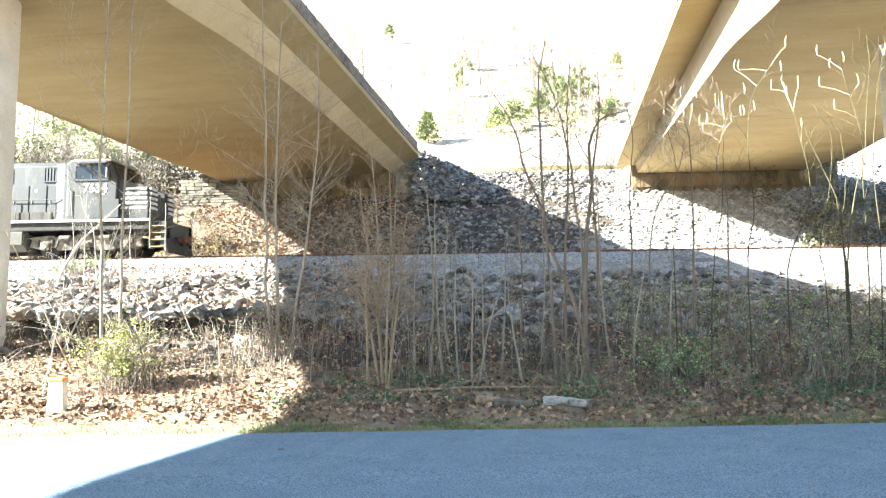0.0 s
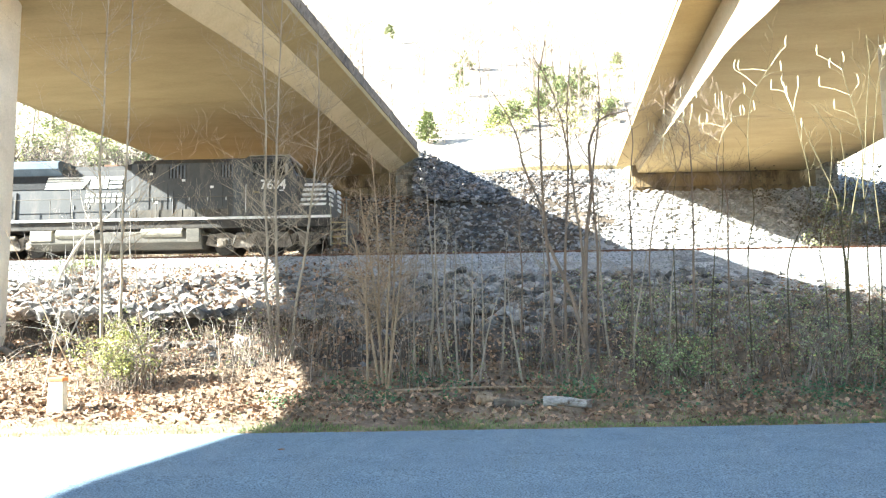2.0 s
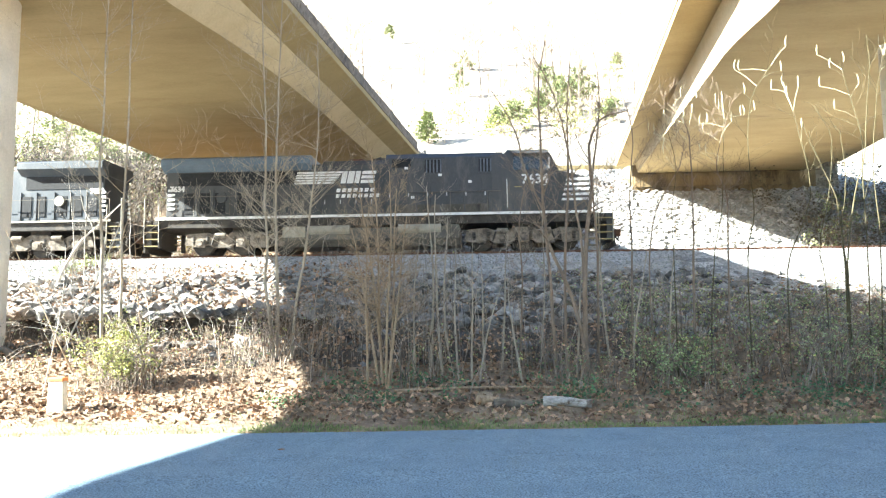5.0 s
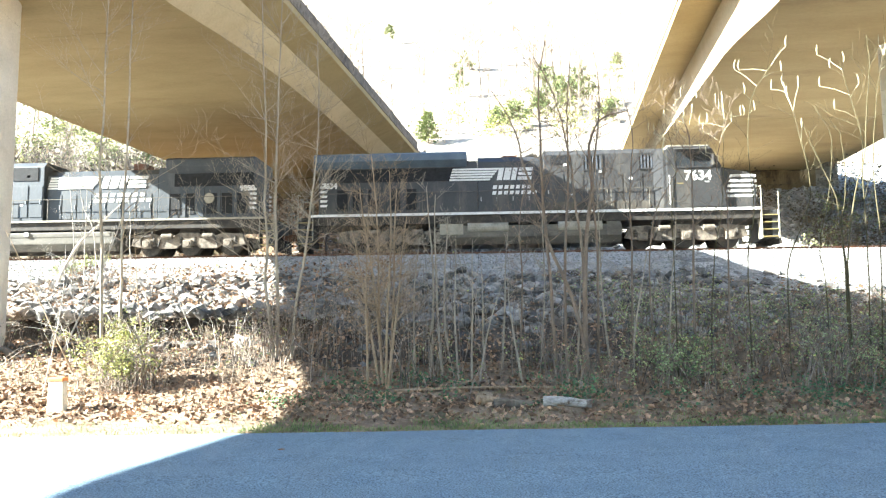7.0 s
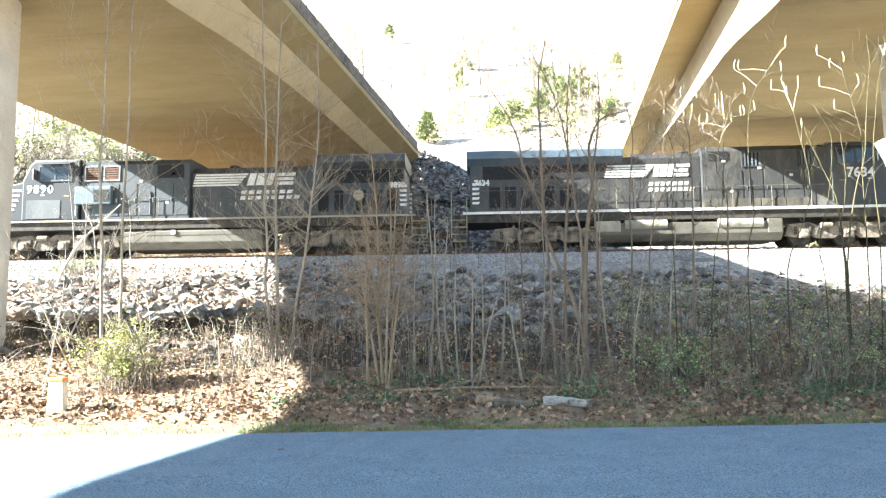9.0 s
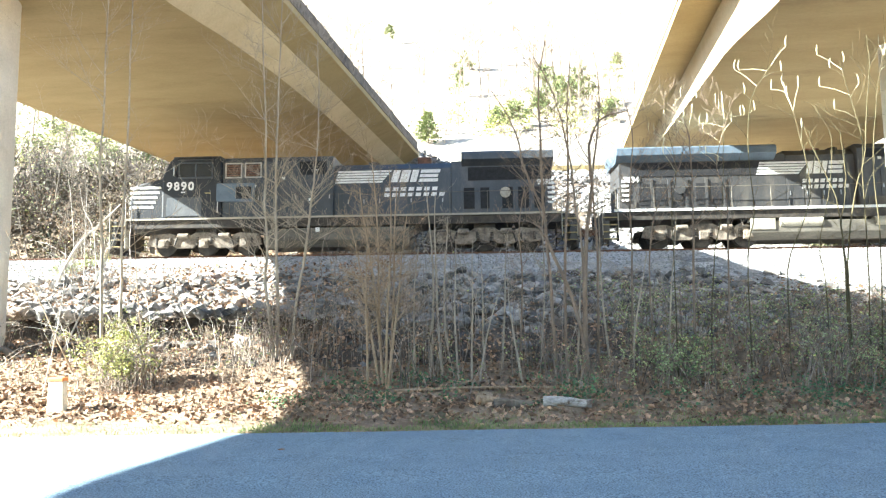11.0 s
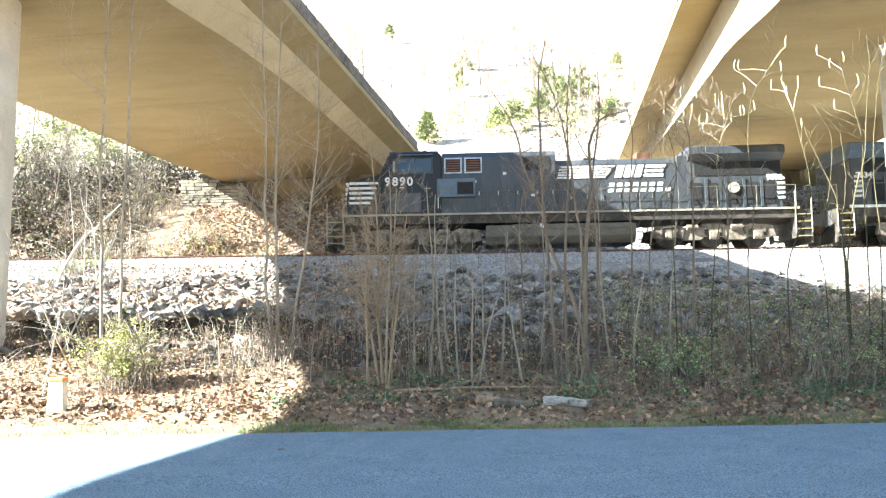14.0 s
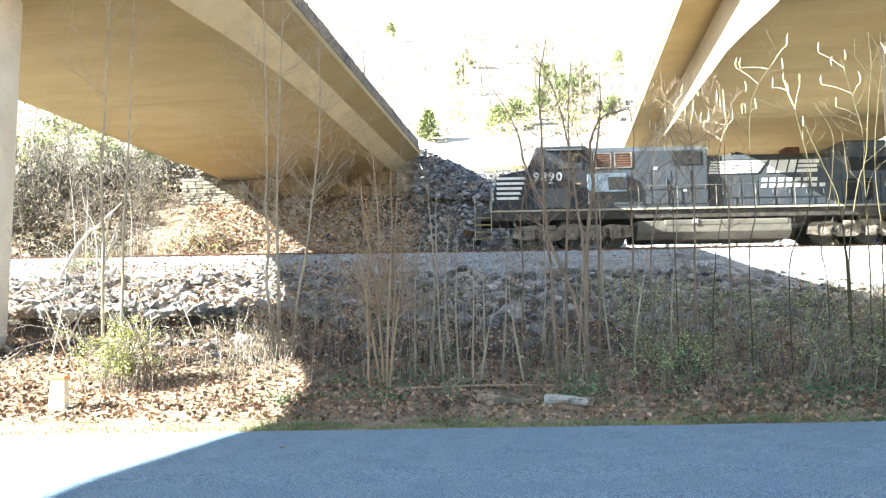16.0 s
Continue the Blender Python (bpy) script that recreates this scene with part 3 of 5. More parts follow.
    for k in (-0.18, 0, 0.18):
        tube(bm, (hx, k, hood_lo + 0.2), (hx + 0.5 - abs(k), k, hood_lo + 0.22), 0.03, 0.09, 10)
    add_box(bm, hx - 0.08, hx + 0.08, -0.3, 0.3, hood_lo - 0.02, hood_lo + 0.18)
    part("air_horn", bm, M["grime"], hood)
    part("antenna_dome", box(-4.3, -3.7, -0.35, 0.35, 4.79, 4.9, 0.04), M["white"], cab)
    # handrails
    for s in (-1, 1):
        bm = bmesh.new()
        path_tube(bm, [(-21.4 + tail, s * 1.46, 2.78), (-10.2, s * 1.46, 2.78), (-5.4, s * 1.48, 2.78)], 0.016)
        part("handrail", bm, M["tank"], e)
        x = -21.4 + tail
        while x < -5.2:
            bm = bmesh.new()
            tube(bm, (x, s * 1.46, 1.72), (x, s * 1.46, 2.8), 0.017, 0.017, 6)
            part("stanchion", bm, M["tank"], e)
            x += 1.75
        for xf, xe in ((-1.05 + nf, -0.25 + nf), (-21.3 + tail, -22.05 + tail)):
            # corner steps
            st = empty("corner_steps")
            st.parent = e
            x0, x1 = sorted((xf, xe))
            for xx in (x0, x1 - 0.04):
                part("stringer", box(xx, xx + 0.04, *sorted((s * 1.05, s * 1.5)), 0.35, 1.66), M["cream"] if xf > -2 else M["grime"], st)
            for k in range(4):
                part("tread", box(x0 + 0.04, x1 - 0.04, *sorted((s * 1.08, s * 1.5)), 0.42 + k * 0.33, 0.46 + k * 0.33), M["yellow"], st)
            bm = bmesh.new()
            path_tube(bm, [(x0 + 0.02, s * 1.5, 0.6), (x0 + 0.02, s * 1.53, 2.75), (x0 + 0.02, s * 1.0, 2.78)], 0.022)
            path_tube(bm, [(x1 - 0.02, s * 1.5, 0.6), (x1 - 0.02, s * 1.53, 2.5)], 0.022)
            part("step_rail", bm, M["cream"], st)
    # pilots, plow and couplers
    for d, xx in ((1, -0.25 + nf), (-1, -22.0 + tail)):
        part("pilot_plate", box(*sorted((xx - d * 0.3, xx)), -1.4, 1.4, 0.4, 1.66, 0.02), M["black"], e)
        bm = bmesh.new()
        prism(bm, [(xx, 0.15), (xx + d * 0.1, 0.12), (xx + d * 0.02, 0.85), (xx - d * 0.05, 0.85)], "y", -1.4, 1.4, 0.01)
        part("plow", bm, M["grime"], e)
        bm = bmesh.new()
        add_box(bm, *sorted((xx, xx + d * 0.35)), -0.14, 0.14, 0.75, 1.0, 0.03)
        add_box(bm, *sorted((xx + d * 0.3, xx + d * 0.58)), -0.2, 0.2, 0.7, 1.05, 0.06)
        part("coupler", bm, M["rail"], e, "rusty knuckle coupler")
        for yy in (-0.5, 0.55):
            bm = bmesh.new()
            path_tube(bm, [(xx, yy, 0.95), (xx + d * 0.2, yy, 0.7), (xx + d * 0.35, yy * 0.9, 0.5), (xx + d * 0.42, yy * 0.85, 0.62)], 0.035)
            part("brake_hose", bm, M["dark"], e)
    # fuel tank, reservoirs, boxes
    t0, t1 = (-14.2, -7.3) if old else (-15.7, -7.3)
    bm = bmesh.new()
    prism(bm, [(-1.42, 0.62), (-1.42, 1.16), (1.42, 1.16), (1.42, 0.62), (1.12, 0.3), (-1.12, 0.3)], "x", t0, t1, 0.05)
    tank = part("fuel_tank", bm, M["tank"], e, "dusty grey fuel tank")
    for s in (-1, 1):
        if old:
            part("tank_upper", box(t0 + 0.1, t1 - 1.2, *sorted((s * 1.1, s * 1.44)), 0.9, 1.2, 0.08), M["tank"], tank)
            part("filler", box(-10.0, -9.8, *sorted((s * 1.4, s * 1.5)), 1.0, 1.2), M["white"], tank)
        else:
            for xa, xb in ((-14.4, -12.5), (-10.2, -8.2)):
                bm = bmesh.new()
                tube(bm, (xa, s * 1.3, 1.08), (xb, s * 1.3, 1.08), 0.24, 0.24, 16)
                part("air_reservoir", bm, M["cream"], tank, "cream cylindrical air reservoir")
            part("battery_box", box(-15.7, -14.6, *sorted((s * 0.95, s * 1.47)), 0.75, 1.26, 0.03), M["cream"], tank)
            part("sand_box", box(-8.0, -7.35, *sorted((s * 0.95, s * 1.47)), 0.6, 1.26, 0.03), M["tank"], tank)
        for k in range(6):
            xx = -16.1 + k * 1.7
            bm = bmesh.new()
            path_tube(bm, [(xx, s * 1.3, 1.3), (xx + 0.1, s * 1.34, 0.95), (xx + 0.7, s * 1.34, 0.9)], 0.03)
            part("pipe", bm, M["grime"], e)
    # bogies
    wheels = []
    for cx in (-4.35, -17.75):
        for s in (-1, 1):
            bm = bmesh.new()
            prism(bm, [(cx - 2.8, 0.5), (cx - 2.65, 1.0), (cx - 1.7, 1.08), (cx - 1.25, 0.9), (cx - 0.75, 0.9), (cx - 0.45, 1.1), (cx + 0.45, 1.1), (cx + 0.75, 0.9), (cx + 1.25, 0.9),
                       (cx + 1.7, 1.08), (cx + 2.65, 1.0), (cx + 2.8, 0.5), (cx + 2.35, 0.4), (cx + 1.6, 0.5), (cx + 1.35, 0.34), (cx + 0.6, 0.34), (cx + 0.4, 0.5), (cx - 0.4, 0.5), (cx - 0.6, 0.34),
                       (cx - 1.35, 0.34), (cx - 1.6, 0.5), (cx - 2.35, 0.4)], "y", *sorted((s * 0.98, s * 1.18)), 0.02)
            side = part("bogie_side_frame", bm, M["truck"], e, "dusty cast bogie side frame")
            for k in (-1.98, 0.0, 1.98):
                bm = bmesh.new()
                add_box(bm, cx + k - 0.22, cx + k + 0.22, *sorted((s * 1.12, s * 1.32)), 0.36, 0.74, 0.05)
                tube(bm, (cx + k, s * 1.28, 0.55), (cx + k, s * 1.38, 0.55), 0.15, 0.13, 14)
                part("axle_box", bm, M["truck"], side)
                for o in (-0.34, 0.34):
                    bm = bmesh.new()
                    for q in range(5):
                        tube(bm, (cx + k + o, s * 1.14, 0.52 + q * 0.075), (cx + k + o, s * 1.14, 0.57 + q * 0.075), 0.09, 0.09, 10)
                    part("coil_spring", bm, M["grime"], side)
            for k in (-1.0, 1.0):
                bm = bmesh.new()
                tube(bm, (cx + k - 0.25, s * 1.26, 0.92), (cx + k + 0.25, s * 1.26, 0.92), 0.13, 0.13, 12)
                part("brake_cylinder", bm, M["truck"], side)
                bm = bmesh.new()
                path_tube(bm, [(cx + k * 1.3, s * 1.22, 0.9), (cx + k * 1.45, s * 1.22, 0.45)], 0.035)
                part("brake_rod", bm, M["grime"], side)
        part("bolster", box(cx - 0.5, cx + 0.5, -0.98, 0.98, 0.6, 1.28), M["grime"], e)
        for k in (-1.98, 0.0, 1.98):
            bm = bmesh.new()
            for s in (-1, 1):
                tube(bm, (0, s * 0.7, 0), (0, s * 0.83, 0), 0.53, 0.52, 28)
                tube(bm, (0, s * 0.655, 0), (0, s * 0.7, 0), 0.56, 0.56, 28)
                for q in range(5):
                    a = q * 2 * math.pi / 5
                    tube(bm, (math.cos(a) * 0.3, s * 0.82, math.sin(a) * 0.3), (math.cos(a) * 0.3, s * 0.85, math.sin(a) * 0.3), 0.05, 0.05, 8)
            tube(bm, (0, -0.72, 0), (0, 0.72, 0), 0.09, 0.09, 10)
            w = part("wheelset", bm, M["grime"], e, "grimy steel wheelset")
            w.matrix_basis = pose(cx + k, 0, 0.53)
            wheels.append((w, cx + k))
    return e, wheels


loco_a, wheels_a = locomotive("7634", False, "black diesel locomotive with white stripes, leading the train")
loco_b, wheels_b = locomotive("9890", True, "faded black diesel locomotive, tinted with sky blue, running long hood first")


# ---- soups of many small pieces ----
class Soup:
    def __init__(self):
        self.v, self.f = [], []

    def add(self, verts, faces):
        o = len(self.v)
        self.v.extend(verts)
        self.f.extend([tuple(i + o for i in q) for q in faces])

    def tube(self, pts, radii, seg=4):
        o = len(self.v)
        k = len(pts)
        for i in range(k):
            a = Vector(pts[max(0, i - 1)])
            c = Vector(pts[min(k - 1, i + 1)])
            w = c - a
            if w.length < 1e-6:
                w = Vector((0, 0, 1))
            w.normalize()
            u = w.orthogonal().normalized()
            x = w.cross(u)
            p = Vector(pts[i])
            for s in range(seg):
                t = 2 * math.pi * s / seg
                self.v.append(tuple(p + (u * math.cos(t) + x * math.sin(t)) * radii[i]))
        for i in range(k - 1):
            for s in range(seg):
                self.f.append((o + i * seg + s, o + i * seg + (s + 1) % seg, o + (i + 1) * seg + (s + 1) % seg, o + (i + 1) * seg + s))

    def leaf(self, p, size, way=None):
        """A small folded blade with two halves."""
        a = way or Vector((random.uniform(-1, 1), random.uniform(-1, 1), random.uniform(-0.5, 0.5))).normalized()
        c = a.orthogonal().normalized()
        c = (Matrix.Rotation(random.uniform(0, 6.28), 3, a) @ c)
        up = a.cross(c) * size * random.uniform(0.1, 0.35)
        p = Vector(p)
        tip, base = p + a * size, p
        l, r = p + a * size * 0.45 + c * size * 0.38 + up, p + a * size * 0.45 - c * size * 0.38 + up
        self.add([tuple(base), tuple(r), tuple(tip), tuple(l)], [(0, 1, 2), (0, 2, 3)])


rng = random.Random(11)
random.seed(11)


def rock_shape(seed):
    r = random.Random(seed)
    bm = bmesh.new()
    for _ in range(13):
        d = Vector((r.gauss(0, 1), r.gauss(0, 1), r.gauss(0, 1))).normalized()
        bm.verts.new((d.x * r.uniform(0.75, 1.1), d.y * r.uniform(0.6, 0.95), d.z * r.uniform(0.45, 0.75)))
    res = bmesh.ops.convex_hull(bm, input=bm.verts[:])
    for g in res["geom_interior"]:
        if g.is_valid and isinstance(g, bmesh.types.BMVert):
            bm.verts.remove(g)
    bm.normal_update()
    bm.verts.index_update()
    out = [tuple(v.co) for v in bm.verts], [tuple(v.index for v in f.verts) for f in bm.faces]
    me = bpy.data.meshes.new("stone")
    bm.to_mesh(me)
    bm.free()
    return out, me


ROCKS = [rock_shape(40 + i) for i in range(9)]


def rock_into(soup, x, y, z, s, r=rng):
    (vs, fs), _ = r.choice(ROCKS)
    m = Matrix.LocRotScale((x, y, z), Euler((r.uniform(-0.5, 0.5), r.uniform(-0.5, 0.5), r.uniform(0, 6.28))), (s * r.uniform(0.8, 1.3), s, s * r.uniform(0.7, 1.1)))
    soup.add([tuple(m @ Vector(v)) for v in vs], fs)


M["bark"] = mat("grey_bark", (0.115, 0.095, 0.072), (0.21, 0.178, 0.14), 5, 0.9, 0.6, 50, stain=(0.19, 0.2, 0.15), stain_scale=3, stain_at=0.6, stretch=(1, 1, 0.3))
M["brown_bark"] = mat("brown_bark", (0.15, 0.11, 0.08), (0.27, 0.205, 0.15), 5, 0.9, 0.6, 50, stain=(0.22, 0.19, 0.16), stain_scale=3, stain_at=0.58, stretch=(1, 1, 0.3))
M["yellow_bark"] = mat("yellow_green_bark", (0.06, 0.051, 0.025), (0.12, 0.1, 0.05), 5, 0.9, 0.5, 50, stretch=(1, 1, 0.3))
M["tan_bark"] = mat("tan_bark", (0.24, 0.175, 0.11), (0.4, 0.3, 0.2), 5, 0.9, 0.6, 50, stretch=(1, 1, 0.3))
M["pale_bark"] = mat("pale_smooth_bark", (0.26, 0.22, 0.165), (0.42, 0.36, 0.28), 5, 0.9, 0.5, 50, stretch=(1, 1, 0.3))
M["dead_wood"] = mat("bleached_wood", (0.36, 0.325, 0.285), (0.56, 0.52, 0.46), 4, 0.9, 0.6, 40, stretch=(1, 1, 0.4))
M["twig"] = mat("brown_twigs", (0.14, 0.115, 0.09), (0.31, 0.255, 0.205), 3, 0.9, 0.2, 40, island=0.6)
M["dark_twig"] = mat("dark_grey_brush", (0.068, 0.056, 0.045), (0.17, 0.14, 0.11), 0.8, 0.9, 0.2, 40, island=0.5)
M["peeling"] = mat("peeling_bark_wood", (0.26, 0.24, 0.215), (0.62, 0.59, 0.55), 6, 0.9, 0.8, 20, stain=(0.1, 0.075, 0.055), stain_scale=5, stain_at=0.5, stretch=(0.6, 1, 1))
M["leaf_brown"] = mat("dry_leaves", (0.18, 0.105, 0.062), (0.42, 0.285, 0.185), 1.5, 0.85, 0.1, 30, island=0.7)
M["leaf_green"] = mat("green_leaves", (0.17, 0.22, 0.095), (0.4, 0.43, 0.2), 1.5, 0.7, 0.1, 30, island=0.5)
M["weed"] = mat("dark_green_weeds", (0.055, 0.11, 0.05), (0.15, 0.23, 0.1), 1.5, 0.6, 0.1, 30, island=0.5)
M["seed"] = mat("pale_seed_heads", (0.5, 0.46, 0.3), (0.66, 0.6, 0.42), 4, 0.8, 0.1, 30)
M["leaf_yellow"] = mat("yellow_green_leaves", (0.29, 0.32, 0.1), (0.5, 0.5, 0.19), 1.5, 0.7, 0.1, 30, island=0.5)
M["thicket"] = mat("dull_thicket", (0.07, 0.055, 0.038), (0.17, 0.13, 0.085), 0.6, 0.85, 0.1, 30, stain=(0.06, 0.064, 0.034), stain_scale=0.4, stain_at=0.52, island=0.5)
M["grass"] = mat("short_grass", (0.11, 0.16, 0.05), (0.27, 0.31, 0.12), 0.8, 0.8, 0.1, 30, island=0.45)
M["needle"] = mat("conifer_needles", (0.13, 0.16, 0.065), (0.26, 0.29, 0.115), 0.8, 0.7, 0.1, 30, island=0.4)
M["hill_bark"] = mat("pale_bare_wood", (0.2, 0.155, 0.12), (0.34, 0.28, 0.22), 1, 0.9, 0.1, 10, island=0.3)

# ---- abutments ----
def stone_block(name, material, x0, x1, y0, y1, z0, z1, parent):
    j = 0.012
    bm = box(x0 + j, x1 - j, y0 + rng.uniform(-0.05, 0.03), y1, z0 + j, z1 - j, 0.02)
    return part(name, bm, material, parent)


def abutment(lat0, lat1, y, seat_z, tilt, label, ends=(-1, 1)):
    e = empty("bridge_abutment", Matrix.Translation(at_bridge((lat0 + lat1) / 2, y, 0)))
    tagged(e, label, "abutment")
    half = (lat1 - lat0) / 2
    # walls and seat take the concrete darkened for under-deck shade
    part("back_wall", box(-half - 0.3, half + 0.3, -0.1, 3.0, 6.5, seat_z + 0.95, 0.02), M["shade_dark_concrete"], e)
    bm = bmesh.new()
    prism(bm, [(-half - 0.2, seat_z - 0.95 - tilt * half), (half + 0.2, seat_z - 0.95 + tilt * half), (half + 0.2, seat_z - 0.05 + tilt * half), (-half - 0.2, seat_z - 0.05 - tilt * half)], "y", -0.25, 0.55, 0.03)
    part("seat_beam", bm, M["shade_dark_concrete"], e, "concrete bearing seat, darkened for the shade under the deck")
    part("breast_wall", box(-half, half, 0.05, 0.6, 7.0, seat_z - 0.9, 0.01), M["shade_dark_concrete"], e)
    for k in range(5):
        bx = -half + 1.0 + k * (2 * half - 2) / 4
        part("bearing", box(bx - 0.3, bx + 0.3, -0.1, 0.4, seat_z - 0.05 + tilt * bx, seat_z + 0.18 + tilt * bx), M["grime"], e)
    # stone pillars, laid in courses
    for side in ends:
        x_in = side * (half + 0.25)
        part("core", box(*sorted((x_in + side * 0.02, x_in + side * 1.5)), 0.02, 2.5, 7.5, seat_z + 1.0 + side * tilt * half), M["grey_concrete"], e)
        z = 8.0
        row = 0
        while z < seat_z + 1.0 + side * tilt * half:
            h = rng.choice((0.22, 0.26, 0.3))
            x = 0.0 if row % 2 else -0.02
            while x < 1.5:
                w = rng.uniform(0.35, 0.75)
                w = min(w, 1.52 - x)
                if w > 0.1:
                    stone_block("stone_block", M["masonry"], *sorted((x_in + side * x, x_in + side * (x + w))), -0.12, 0.1, z, z + h, e)
                x += w
            z += h
            row += 1
    return e


abutment(-23.4, -11.3, 48.45, 11.5, 0.055, "tan concrete abutment with coursed stone pillars under the bridge end")
abutment(5.7, 17.5, 48.45, 11.3, 0.0, "tan concrete abutment with a coursed stone pillar, partly sunlit", (1,))


# ---- curved approach wall between the bridges ----
def approach_wall():
    e = empty("approach_wall")
    tagged(e, "sunlit pale concrete road parapet wall", "wall")
    pts = []
    for k in range(13):
        x = -7.5 + k * 1.75
        pts.append((x, 54.0 + 0.012 * (x - 3) ** 2, 14.75 + 0.85 * (1 - ((x - 9) / 16.5) ** 2)))
    for i, (a, c) in enumerate(zip(pts[:-1], pts[1:])):
        for name, lo, hi, off, m in (("wall_panel", 0.42, 2.75, 0.0, M["pale_concrete"]), ("ledge", 0.0, 0.4, -0.28, M["concrete"])):
            bm = bmesh.new()
            vs = []
            for px_, py_, pz_ in (a, c):
                g = 0.015 if px_ == a[0] else -0.015
                for dy, dz in ((off, lo), (0.4, lo), (0.4, hi), (off, hi)):
                    vs.append(bm.verts.new((px_ + g, py_ + dy, pz_ - 2.75 + dz)))
            for q in ((3, 2, 1, 0), (4, 5, 6, 7), (0, 1, 5, 4), (1, 2, 6, 5), (2, 3, 7, 6), (3, 0, 4, 7)):
                bm.faces.new([vs[j] for j in q])
            bmesh.ops.recalc_face_normals(bm, faces=bm.faces[:])
            part(name, bm, m, e)
    return e


approach_wall()


# ---- railway track ----
def track():
    e = empty("railway_track", Matrix.Translation((0, 33.55, 4.62)))
    tagged(e, "rusty steel rails on dark wooden ties", "railway track")
    for s in (-1, 1):
        bm = bmesh.new()
        c = s * 0.75
        prism(bm, [(c - 0.075, -0.17), (c + 0.075, -0.17), (c + 0.075, -0.155), (c + 0.012, -0.13), (c + 0.012, -0.04), (c + 0.036, -0.03), (c + 0.036, 0), (c - 0.036, 0), (c - 0.036, -0.03),
                   (c - 0.012, -0.04), (c - 0.012, -0.13), (c - 0.075, -0.155)], "x", -300, 300)
        part("rail", bm, M["rail"], e, "rusty rail with a worn head")
    tie = box(-0.115, 0.115, -1.3, 1.3, -0.35, -0.172, 0.012)
    me = bpy.data.meshes.new("tie")
    tie.to_mesh(me)
    tie.free()
    me.materials.append(M["wood_tie"])
    for k in range(150):
        t = new("tie", me)
        t.parent = e
        t.matrix_basis = pose(-41 + k * 0.55 + rng.uniform(-0.03, 0.03), 0, 0, 0, 0, rng.uniform(-1, 1))
    return e


track()


def ballast_bed():
    s = Soup()
    ring = [(29.9, 3.85), (31.2, 4.36), (32.2, 4.43), (34.9, 4.43), (35.9, 4.36), (37.4, 3.8)]
    verts = [(x, y, z) for x in (-300, -60, 60, 300) for y, z in ring]
    k = len(ring)
    faces = [(j * k + i, (j + 1) * k + i, (j + 1) * k + i + 1, j * k + i + 1) for j in range(3) for i in range(k - 1)]
    s.add(verts, faces)
    for _ in range(22000):
        x = rng.uniform(-27, 25)
        y = rng.uniform(27.9, 32.9) if rng.random() < 0.92 else rng.uniform(34.3, 37.0)
        z = float(np.interp(y, [a for a, _ in ring], [c for _, c in ring])) if y > 29.9 else ground_z(x, y)
        rock_into(s, x, y, z + rng.uniform(-0.01, 0.03), rng.uniform(0.03, 0.062))
    # gravel apron spreading down the bank to the east
    for i in range(60):
        for j in range(12):
            q = []
            for di, dj in ((0, 0), (1, 0), (1, 1), (0, 1)):
                v = (j + dj) / 12
                x = 8.3 + (1 - v) * 2.2 + (i + di) * 0.6
                y = 25.0 + v * 5.6
                q.append((x, y, ground_z(x, y) + 0.05))
            s.add(q, [(0, 1, 2, 3)])
    for _ in range(4500):
        v = rng.random()
        x, y = 8.0 + (1 - v) * 2.2 + rng.uniform(-0.4, 14), 25.0 + v * 5.6
        rock_into(s, x, y, ground_z(x, y) + 0.05, rng.uniform(0.03, 0.07))
    return tagged(part("ballast", (s.v, s.f), M["ballast"]), "pale grey crushed stone ballast", "ballast", kind="stuff")


ballast_bed()


